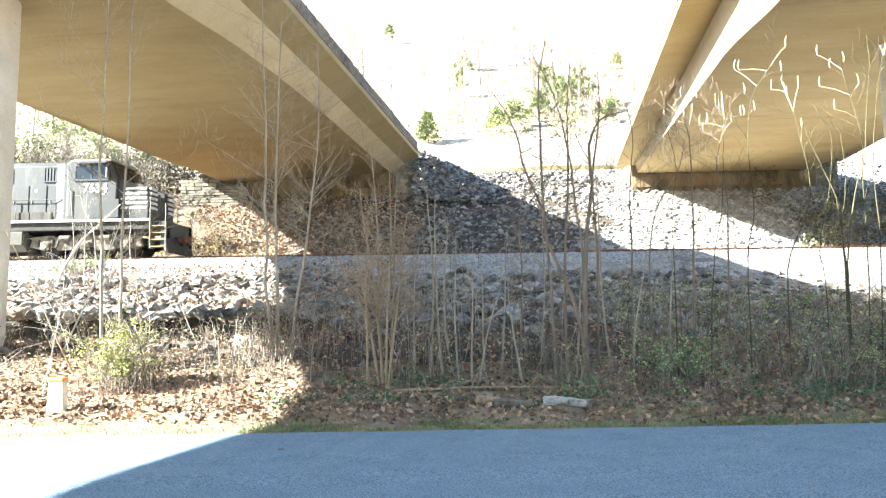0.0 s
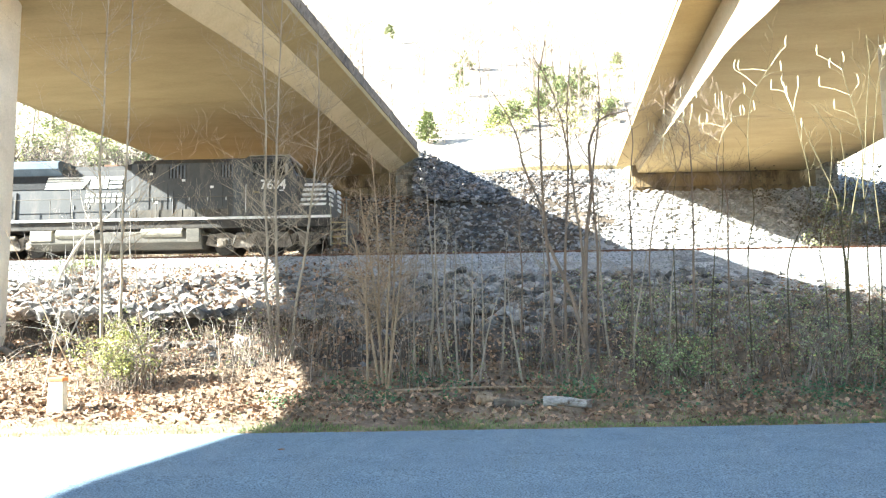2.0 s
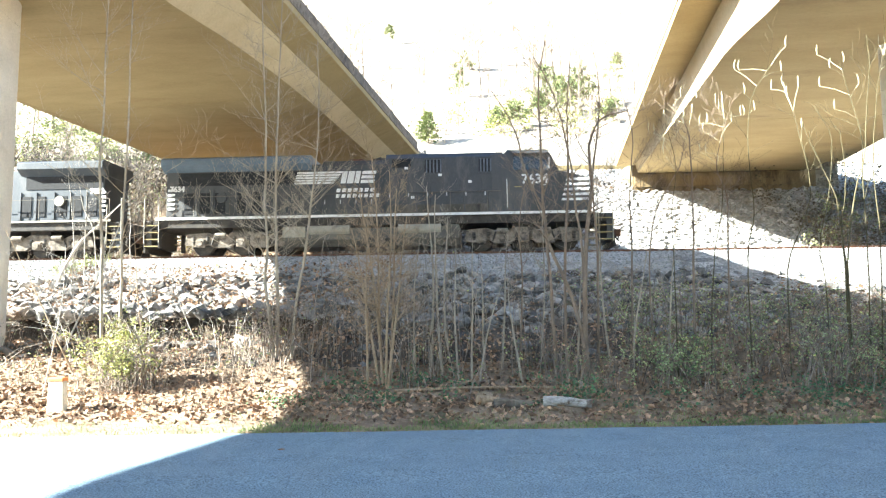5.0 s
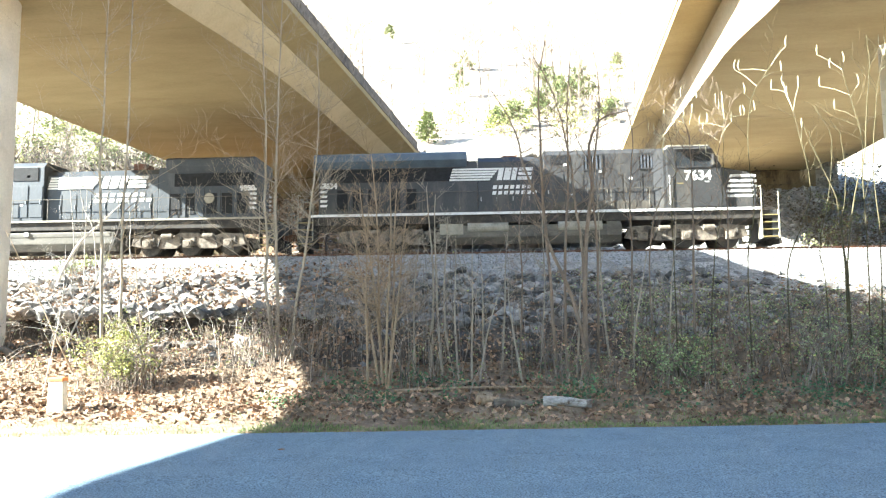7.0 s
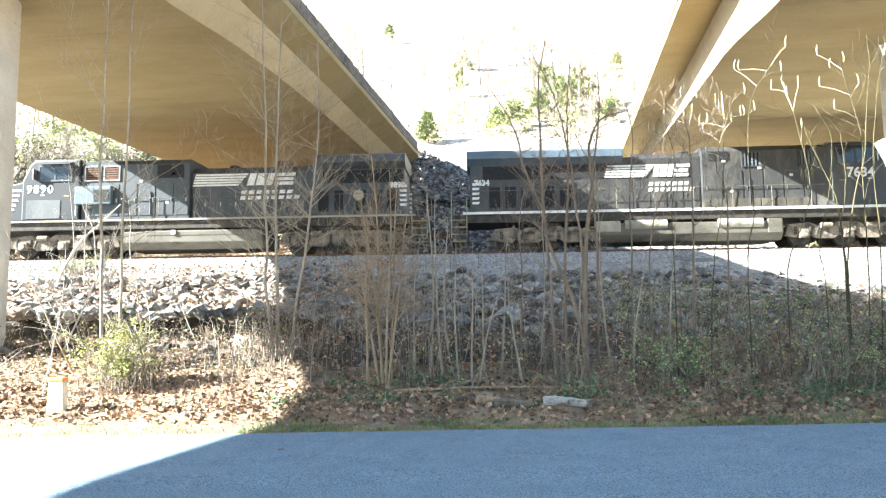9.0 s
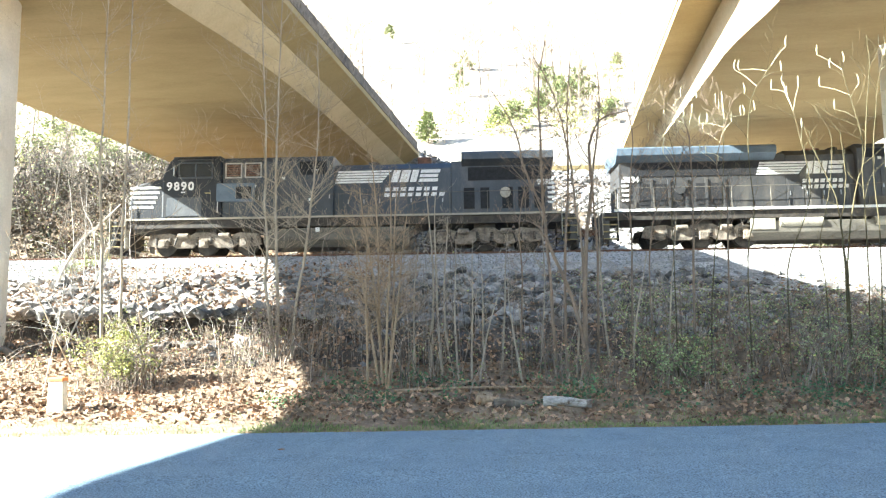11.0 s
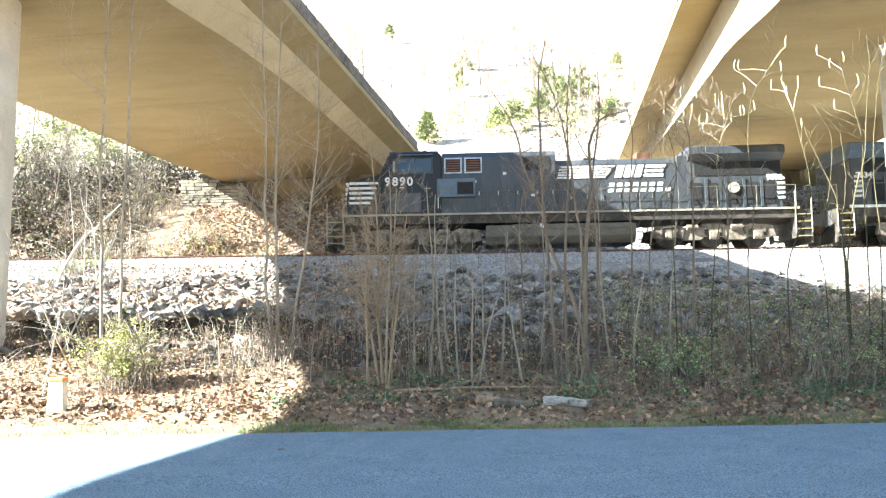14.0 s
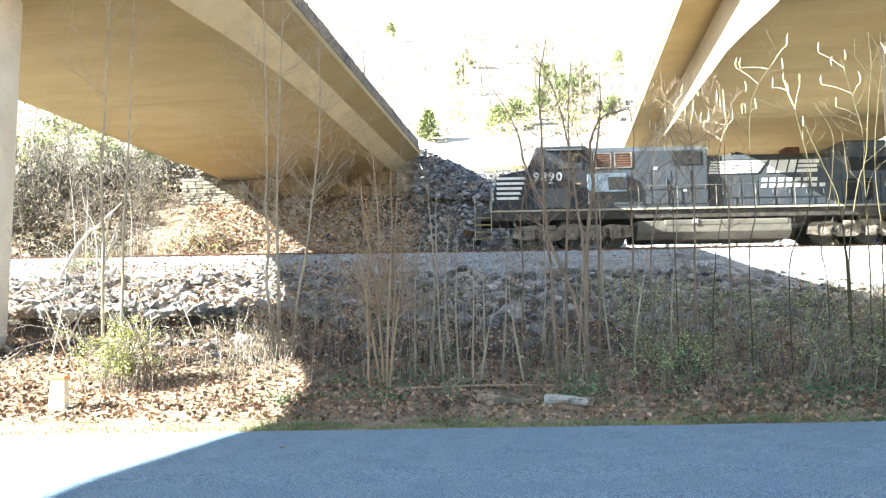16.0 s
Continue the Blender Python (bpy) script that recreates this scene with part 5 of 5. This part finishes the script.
# ---- undergrowth: thin stems and scattered leaves ----
def undergrowth():
    s, brown, green, yellow, pale, dark = Soup(), Soup(), Soup(), Soup(), Soup(), Soup()
    def stems(n, x0, x1, y0, y1, h0, h1, leaf_g, leaf_y, leaf_b, spread=0.5, thick=1.0, big=1.0, size=0.45, wood=s):
        # bushes of a few to forty stems, each bush with its own height and leaves
        left = n
        while left > 0:
            cx, cy = rng.uniform(x0, x1), rng.uniform(y0, y1)
            k = min(left, rng.randint(4, 36))
            left -= k
            tall = rng.uniform(0.55, 1.1)
            gg, gy, gb = leaf_g * rng.choice((0, 0.3, 2.2)), leaf_y * rng.choice((0, 0.2, 2.4)), leaf_b * rng.choice((0.1, 1, 2))
            for _ in range(k):
                x, y = rng.gauss(cx, size), rng.gauss(cy, size * 0.7)
                z = ground_z(x, y) - 0.03
                h = rng.uniform(h0, h1) * tall
                dx, dy = rng.gauss(0, spread) * h * 0.5, rng.gauss(0, spread) * h * 0.3
                pts = [(x, y, z), (x + dx * 0.3, y + dy * 0.3, z + h * 0.5), (x + dx * 0.75, y + dy * 0.75, z + h * 0.85), (x + dx * 1.3, y + dy * 1.3, z + h)]
                r = rng.uniform(0.003, 0.009) * thick
                wood.tube(pts, [r, r * 0.8, r * 0.6, 0.002], 3)
                for _ in range(rng.choice((1, 2, 3))):
                    t = rng.uniform(0.1, 0.9)
                    p = Vector(pts[1]).lerp(Vector(pts[3]), t)
                    q = p + Vector((rng.uniform(-0.5, 0.5), rng.uniform(-0.3, 0.3), rng.uniform(-0.1, 0.5))) * h * 0.4
                    wood.tube([p, p.lerp(q, 0.5) + Vector((0, 0, 0.03)), q], [r * 0.6, r * 0.5, 0.0015], 3)
                    for soup_, c in ((green, gg), (yellow, gy), (brown, gb)):
                        for _ in range(int(c + rng.random())):
                            soup_.leaf(p.lerp(q, rng.uniform(-0.4, 1.1)) + Vector((rng.gauss(0, 0.05), rng.gauss(0, 0.05), rng.gauss(0, 0.05))), rng.uniform(0.04, 0.085) * big)
    stems(800, 3.6, 14.0, 15.2, 22.0, 0.5, 1.7, 2.2, 0.7, 1.2, 0.8, 1.5, big=1.0)
    stems(300, 5.5, 10.5, 20.5, 24.0, 0.4, 1.2, 1.4, 0.9, 0.7, 0.9, big=1.0)
    stems(300, 7.5, 12.5, 15.3, 18.5, 0.5, 1.7, 2.4, 0.8, 1.2, 0.8, 1.5, big=1.0)
    stems(150, 2.4, 5.6, 15.0, 17.5, 0.4, 1.3, 4.0, 0.5, 0.6, 0.7, big=1.0)
    stems(260, -6.0, 4.0, 15.2, 19.0, 0.4, 1.5, 0.9, 0.3, 0.9, 0.6, 1.3)
    stems(80, -3.9, -0.9, 16.0, 18.5, 1.4, 4.2, 0.0, 0.05, 0.6, 0.5, 1.3)
    stems(60, -6.5, 3.5, 16.0, 18.5, 1.8, 4.2, 0.0, 0.05, 0.4, 0.35, 1.4)
    stems(50, 0.0, 6.0, 16.5, 19.5, 1.2, 3.4, 0.1, 0.2, 0.4, 0.5, 1.3)
    stems(300, -14.0, -6.0, 14.5, 21.5, 0.3, 1.3, 0.2, 0.5, 0.7)
    stems(170, -6.4, -4.6, 17.2, 20.0, 0.7, 2.2, 0.0, 0.6, 1.2)
    stems(130, -8.9, -7.8, 15.4, 16.6, 0.6, 2.0, 0.8, 4.0, 0.2, size=0.36)
    for _ in range(4):
        stems(34, -8.8, -7.7, 15.5, 16.5, 0.7, 1.9, 0.4, 4.5, 0.1, size=0.3, big=1.1)
    stems(90, -18.6, -16.6, 28.6, 30.2, 0.3, 0.9, 2.5, 3.5, 0.2)
    stems(760, -38.0, -22.5, 39.4, 48.0, 0.8, 3.0, 1.0, 0.4, 0.9, 0.8, 3.2, 1.9, 0.9, wood=dark)
    stems(260, -19.5, -15.2, 40.4, 43.5, 0.8, 2.0, 0.1, 1.2, 3.6, 0.8, 2.0, 2.0, 0.5)
    stems(1100, -62.0, -20.0, 46.0, 62.0, 1.5, 5.5, 1.2, 0.4, 0.9, 0.7, 4.0, 2.0, 1.2, wood=dark)
    stems(340, 19.0, 32.0, 37.5, 46.0, 0.8, 3.2, 2.5, 0.8, 0.5, 0.5, 2.0, 1.8, 0.8)
    stems(46, -13.0, -5.6, 15.2, 20.0, 0.8, 2.4, 0.0, 0.0, 0.05, 1.5, 1.7, wood=pale)
    stems(10, -12.6, -9.5, 15.0, 19.0, 1.6, 3.6, 0.0, 0.0, 0.05, 1.3, 1.8, wood=pale)
    stems(160, -24.5, -17.5, 39.5, 43.0, 1.0, 3.4, 0.0, 0.0, 0.05, 1.2, 3.2, wood=pale)
    thicket = Soup()
    for _ in range(150):
        cx, cy = rng.uniform(-42, -22.5), rng.uniform(40.5, 54)
        w, tall = rng.uniform(0.5, 1.3), rng.uniform(0.6, 2.4)
        for _ in range(120):
            x, y = rng.gauss(cx, w * 0.6), rng.gauss(cy, w * 0.5)
            thicket.leaf((x, y, ground_z(x, y) + abs(rng.gauss(0, 0.55)) * tall), rng.uniform(0.1, 0.34))
    for _ in range(60):
        cx, cy = rng.uniform(18.5, 31), rng.uniform(38.5, 46.5)
        w, tall = rng.uniform(0.6, 1.3), rng.uniform(1.2, 3.4)
        for _ in range(190):
            x, y = rng.gauss(cx, w * 0.6), rng.gauss(cy, w * 0.5)
            thicket.leaf((x, y, ground_z(x, y) + abs(rng.gauss(0.3, 0.45)) * tall), rng.uniform(0.08, 0.22))
    tagged(part("thicket", (thicket.v, thicket.f), M["thicket"]), "dense dull brown and green thicket beside the track", "undergrowth", kind="stuff")
    for soup_, name, m, label in ((s, "brushwood", "twig", "tangled brown twigs of leafless undergrowth"), (dark, "brushwood", "dark_twig", "dark grey leafless brush on the far slope"), (pale, "brushwood", "dead_wood", "pale dead branches tangled over the sunlit bank"), (brown, "withered_leaves", "leaf_brown", "withered brown leaves on the brush"),
                                  (green, "brush_leaves", "leaf_green", "small dark green leaves on the brush"), (yellow, "brush_leaves", "leaf_yellow", "small yellow-green leaves on the brush")):
        tagged(part(name, (soup_.v, soup_.f), M[m]), label, "undergrowth", kind="stuff")


undergrowth()


# ---- fallen wood and a marker post ----
def log(x, y, length, r, turn, label, material, tilt=0.0):
    bm = bmesh.new()
    n = 8
    rings = []
    for i in range(n + 1):
        t = i / n
        ring = []
        for k in range(10):
            a = 2 * math.pi * k / 10
            rr = r * (1 - 0.25 * t) * (1 + 0.16 * noise.noise((math.cos(a) * 1.2, math.sin(a) * 1.2 + x, t * 4)))
            ring.append(bm.verts.new((length * (t - 0.5), math.cos(a) * rr, math.sin(a) * rr + 0.025 * math.sin(t * 5))))
        rings.append(ring)
    for a, c in zip(rings[:-1], rings[1:]):
        for k in range(10):
            bm.faces.new((a[k], a[(k + 1) % 10], c[(k + 1) % 10], c[k]))
    bm.faces.new(rings[0][::-1])
    bm.faces.new(rings[-1])
    bmesh.ops.recalc_face_normals(bm, faces=bm.faces[:])
    ob = part("log", bm, M[material])
    ob.matrix_basis = pose(x, y, ground_z(x, y) + r * 0.7, 0, tilt, turn)
    return tagged(ob, label, "log", "fallen wood")


log(1.66, 14.25, 0.95, 0.105, -5, "bleached peeling log lying among leaves", "peeling")
log(0.62, 14.45, 0.85, 0.1, 5, "grey weathered log lying among leaves", "bark")
log(0.1, 14.6, 0.5, 0.12, 30, "short dark rotten log lying among leaves", "tan_bark")
log(0.3, 15.7, 4.6, 0.035, 4, "long thin fallen branch among saplings", "tan_bark", -1)
log(8.1, 25.2, 4.2, 0.05, -12, "long bleached branch fallen on the rubble", "dead_wood", 2)
log(-9.2, 19.0, 2.6, 0.05, 20, "fallen sunlit branch on the bank", "dead_wood", -6)

M["post_cream"] = mat("pale_plastic", (0.55, 0.5, 0.38), (0.66, 0.6, 0.47), 3, 0.6, 0.1, 30)
M["orange"] = mat("faded_orange", (0.55, 0.2, 0.06), (0.65, 0.27, 0.1), 3, 0.6, 0.1, 30)
post = empty("marker_post", Matrix.Translation((-8.73, 14.0, ground_z(-8.73, 14.0))))
tagged(post, "short pale utility marker post with orange cap", "marker post")
bm = bmesh.new()
prism(bm, [(-0.19, -0.2), (0.19, -0.2), (0.15, 0.66), (-0.15, 0.66)], "y", -0.08, 0.08, 0.02)
part("post", bm, M["post_cream"], post)
part("cap", box(-0.165, 0.165, -0.095, 0.095, 0.62, 0.7, 0.02), M["orange"], post, "faded orange cap")

# pale litter on the road
for i, (x, y, l, w) in enumerate(((1.5, 9.1, 0.16, 0.02), (1.0, 8.85, 0.06, 0.04), (-2.9, 10.0, 0.05, 0.04), (4.9, 9.2, 0.06, 0.03))):
    bm = bmesh.new()
    prism(bm, [(-l, -w), (l * 0.8, -w * 0.6), (l, w), (-l * 0.7, w * 0.9)], "z", 0, 0.012)
    ob = part("bark_scrap" if i == 0 else "dry_leaf", bm, M["dead_wood"] if i == 0 else M["leaf_brown"])
    ob.matrix_basis = pose(x, y, -0.275, 0, 0, 8 + 25 * i)
    tagged(ob, "pale strip of bark on the asphalt" if i == 0 else "dry brown leaf on the asphalt", "debris", "scraps on the road")


# ---- hillside woods ----
def conifer(x, y, h, w, seed, label):
    r = random.Random(seed)
    z = ground_z(x, y)
    e = empty("conifer", Matrix.Translation((x, y, z - 0.2)))
    s = Soup()
    s.tube([(0, 0, 0), (0.05, 0, h * 0.5), (0, 0, h)], [h * 0.018, h * 0.012, 0.02], 6)
    part("trunk", (s.v, s.f), M["bark"], e)
    s = Soup()
    n = 150
    for i in range(n):
        t = (i + r.random()) / n
        zz = h * (0.12 + 0.86 * t)
        reach = w * (1 - t) ** 0.8 * r.uniform(0.55, 1.1) + 0.1
        a = r.uniform(0, 6.28)
        end = Vector((math.cos(a) * reach, math.sin(a) * reach, zz + reach * r.uniform(-0.15, 0.25)))
        start = Vector((0, 0, zz))
        for k in range(14):
            q = start.lerp(end, r.uniform(0.25, 1.0))
            s.leaf(q + Vector((r.gauss(0, 0.1), r.gauss(0, 0.1), r.gauss(0, 0.08))) * w * 0.4, r.uniform(0.14, 0.3) * w * 0.35 + 0.08, Vector((math.cos(a) + r.uniform(-0.6, 0.6), math.sin(a) + r.uniform(-0.6, 0.6), r.uniform(-0.3, 0.4))).normalized())
    part("crown", (s.v, s.f), M["needle"], e)
    return tagged(e, label, "tree", "evergreens on the hillside")


def pine(x, y, h, w, seed):
    """A tall pine: bare trunk, ragged clumps near the top."""
    r = random.Random(seed)
    e = empty("pine", Matrix.Translation((x, y, ground_z(x, y) - 0.2)))
    s = Soup()
    s.tube([(0, 0, 0), (0.2, 0, h * 0.5), (0.1, 0, h)], [h * 0.012, h * 0.01, 0.03], 6)
    c = Soup()
    for i in range(22):
        t = r.uniform(0.3, 1.0)
        a = r.uniform(0, 6.28)
        reach = w * r.uniform(0.3, 1.0) * (1.25 - t)
        p, q = Vector((0.1, 0, h * t)), Vector((math.cos(a) * reach, math.sin(a) * reach, h * t + reach * 0.3))
        s.tube([p, q], [0.05, 0.02], 3)
        for _ in range(48):
            g = q + Vector((r.gauss(0, 0.24), r.gauss(0, 0.24), r.gauss(0, 0.13))) * w * 0.6
            c.leaf(g, r.uniform(0.1, 0.26) * (0.6 + y / 150))
    part("trunk", (s.v, s.f), M["hill_bark"], e)
    part("crown", (c.v, c.f), M["needle"], e)
    return tagged(e, "tall ragged pine on the sunlit hillside", "tree", "evergreens on the hillside")


conifer(-4.75, 62.5, 3.1, 1.5, 5, "dense bright green conifer behind the road wall")
for i, (x, y, h, w) in enumerate(((-2.9, 90, 5, 1.6), (7.2, 78.5, 5.5, 2), (9.0, 72.4, 4.6, 1.8), (11.6, 77.7, 6, 2), (19.5, 97.5, 5.5, 2), (13.2, 68.4, 2.8, 1.4), (-2.3, 122, 4, 1.6), (-18.7, 141, 4, 1.6),
                                  (1.8, 66, 2.6, 1.6), (8.2, 75, 5.2, 2.2), (10.3, 74, 4.4, 2.0), (6.0, 70, 3.2, 1.8), (3.6, 68, 2.8, 1.8), (-35, 67, 6, 3), (-46, 75, 8, 3.5), (-49, 72, 7, 3), (-41, 70, 7, 3))):
    pine(x, y, h, w, 300 + i)


def hillside_woods():
    s = Soup()
    r = random.Random(77)
    for i in range(330):
        y = r.uniform(64, 230)
        x = r.uniform(-0.75, 0.62) * y
        z = ground_z(x, y)
        h = r.uniform(7, 14)
        s.tube([(x, y, z), (x + r.uniform(-0.4, 0.4), y, z + h * 0.5), (x + r.uniform(-0.8, 0.8), y, z + h)], [0.14, 0.1, 0.02], 4)
        for k in range(16):
            t = r.uniform(0.35, 0.95)
            p = Vector((x, y, z + h * t))
            q = p + Vector((r.uniform(-1, 1), r.uniform(-0.6, 0.6), r.uniform(0.4, 1.2))) * h * 0.2
            s.tube([p, q], [0.045, 0.012], 3)
            for _ in range(3):
                p2 = p.lerp(q, r.uniform(0.3, 0.9))
                s.tube([p2, p2 + Vector((r.uniform(-1, 1), r.uniform(-0.6, 0.6), r.uniform(0.2, 1))) * h * 0.09], [0.02, 0.006], 3)
    for i in range(70):
        y = r.uniform(61, 84)
        x = r.uniform(-0.1, 0.35) * y
        z = ground_z(x, y)
        h = r.uniform(2.0, 5.5)
        for k in range(9):
            p = Vector((x, y, z + h * r.uniform(0, 0.5)))
            q = p + Vector((r.uniform(-0.3, 0.3), r.uniform(-0.2, 0.2), r.uniform(0.4, 0.7))) * h * 0.8
            s.tube([p, p.lerp(q, 0.5) + Vector((r.uniform(-0.1, 0.1), 0, 0)), q], [0.035, 0.025, 0.01], 3)
    tagged(part("winter_woods", (s.v, s.f), M["hill_bark"]), "pale leafless trees over the sunlit hillside", "woods", kind="stuff")
    # low scrub with yellow-green leaves behind the wall and on the western bank
    s = Soup()
    for _ in range(90):
        if r.random() < 0.45:
            cx, cy = r.uniform(-6, 24), r.uniform(62, 76)
        else:
            cx, cy = r.uniform(-60, -22), r.uniform(56, 78)
        cz = ground_z(cx, cy)
        w = r.uniform(0.8, 2.0)
        for _ in range(110):
            s.leaf((r.gauss(cx, w * 0.6), r.gauss(cy, w * 0.5), cz + abs(r.gauss(0.7, 0.7)) * w), r.uniform(0.14, 0.32))
    tagged(part("scrub", (s.v, s.f), M["leaf_yellow"]), "sunlit yellow-green scrub on the far bank", "scrub", kind="stuff")


hillside_woods()


def far_house(x, y, w, d, h, turn):
    z = ground_z(x, y)
    e = empty("house", pose(x, y, z, 0, 0, turn))
    wall_ = part("wall", box(-w, w, -d, d, -0.5, h, 0.02), M["white"], e)
    bm = bmesh.new()
    prism(bm, [(-d - 0.3, h), (d + 0.3, h), (0, h + d * 0.7)], "x", -w - 0.3, w + 0.3)
    part("roof", bm, M["grey_concrete"], e)
    for k in (-0.5, 0.35):
        win = part("window", box(w * k, w * k + 0.9, -d - 0.05, -d + 0.05, h * 0.4, h * 0.8), M["white"], e)
        part("pane", box(w * k + 0.08, w * k + 0.82, -d - 0.07, -d - 0.04, h * 0.4 + 0.08, h * 0.8 - 0.08), M["glass"], win)
    return tagged(e, "small distant white house among the trees", "house")


# bare trunks and low evergreens on the bank west of the first bridge
for i, (x, y, h, lean) in enumerate(((-27.5, 44, 6.5, 0.6), (-25.2, 43, 5.2, -0.4), (-29.6, 46, 7.0, 1.0), (-23.6, 42, 4.2, 0.5), (-31.5, 47, 7.5, -0.8), (-21.8, 43, 4.0, -0.3), (-26.4, 41, 4.4, 0.9), (-28.8, 42.5, 5.0, -1.0), (-20.6, 41.5, 3.0, 0.3))):
    sapling(x, y, h, lean, 400 + i, 0.05, "bark", 1.2, "leafless grey tree among the brush beyond the track", bow=rng.uniform(-0.3, 0.3))
for i, (x, y, h, w) in enumerate(((-29.5, 52, 5.0, 2.8), (-34.0, 54, 6.2, 3.2), (-26.0, 55, 3.6, 2.2))):
    pine(x, y, h, w, 420 + i)


def wing_wall():
    """Coursed stone wall beside the western abutment, stepping down the slope."""
    e = empty("wing_wall", Matrix.Translation((-19.0, 47.6, 0)))
    tagged(e, "sunlit coursed stone wing wall stepping down the slope", "wall")
    part("core", box(-2.3, 2.3, 0.03, 0.6, 7.6, 10.9), M["grey_concrete"], e)
    z, row = 7.8, 0
    while z < 11.3:
        h = rng.choice((0.17, 0.21, 0.26))
        x = -2.35 + 0.15 * (row % 2)
        while x < 2.3:
            w = min(rng.uniform(0.3, 0.8), 2.32 - x)
            if w > 0.1 and z + h < (11.1 if x > 0.2 else 11.5):
                stone_block("stone_block", M["masonry"], x, x + w, -0.14, 0.2, z, z + h, e)
            x += w
        z += h
        row += 1


wing_wall()
far_house(-31.5, 64, 1.6, 1.5, 1.6, 8)


# ---- motion ----
RAIL_Z, TRACK_Y = 4.62, 33.55
FRONT = [(0.0, -14.75), (1.5, -8.3), (2.5, -3.79), (3.0, -1.66), (3.5, 0.41), (4.0, 2.40), (6.5, 11.97), (7.0, 13.76), (7.5, 15.56), (8.0, 17.38), (8.5, 19.19),
         (9.0, 21.0), (11.5, 29.71), (12.0, 31.50), (12.5, 33.27), (13.0, 35.01), (14.0, 38.46), (15.0, 41.92), (16.0, 45.36)]
LINK = 45.55


def front_at(t):
    return float(np.interp(t, [a for a, _ in FRONT], [c for _, c in FRONT]))


def motions():
    walk(loco_a, [(t, pose(x, TRACK_Y, RAIL_Z)) for t, x in FRONT])
    walk(loco_b, [(t, pose(x - LINK, TRACK_Y, RAIL_Z, 0, 0, 180)) for t, x in FRONT])
    times = [k * 0.16 for k in range(101)]
    for wheels, way in ((wheels_a, 1), (wheels_b, -1)):
        for w, x in wheels:
            walk(w, [(t, pose(x, 0, 0.53, 0, math.degrees(way * (front_at(t) - FRONT[0][1]) / 0.53), 0)) for t in times])


motions()
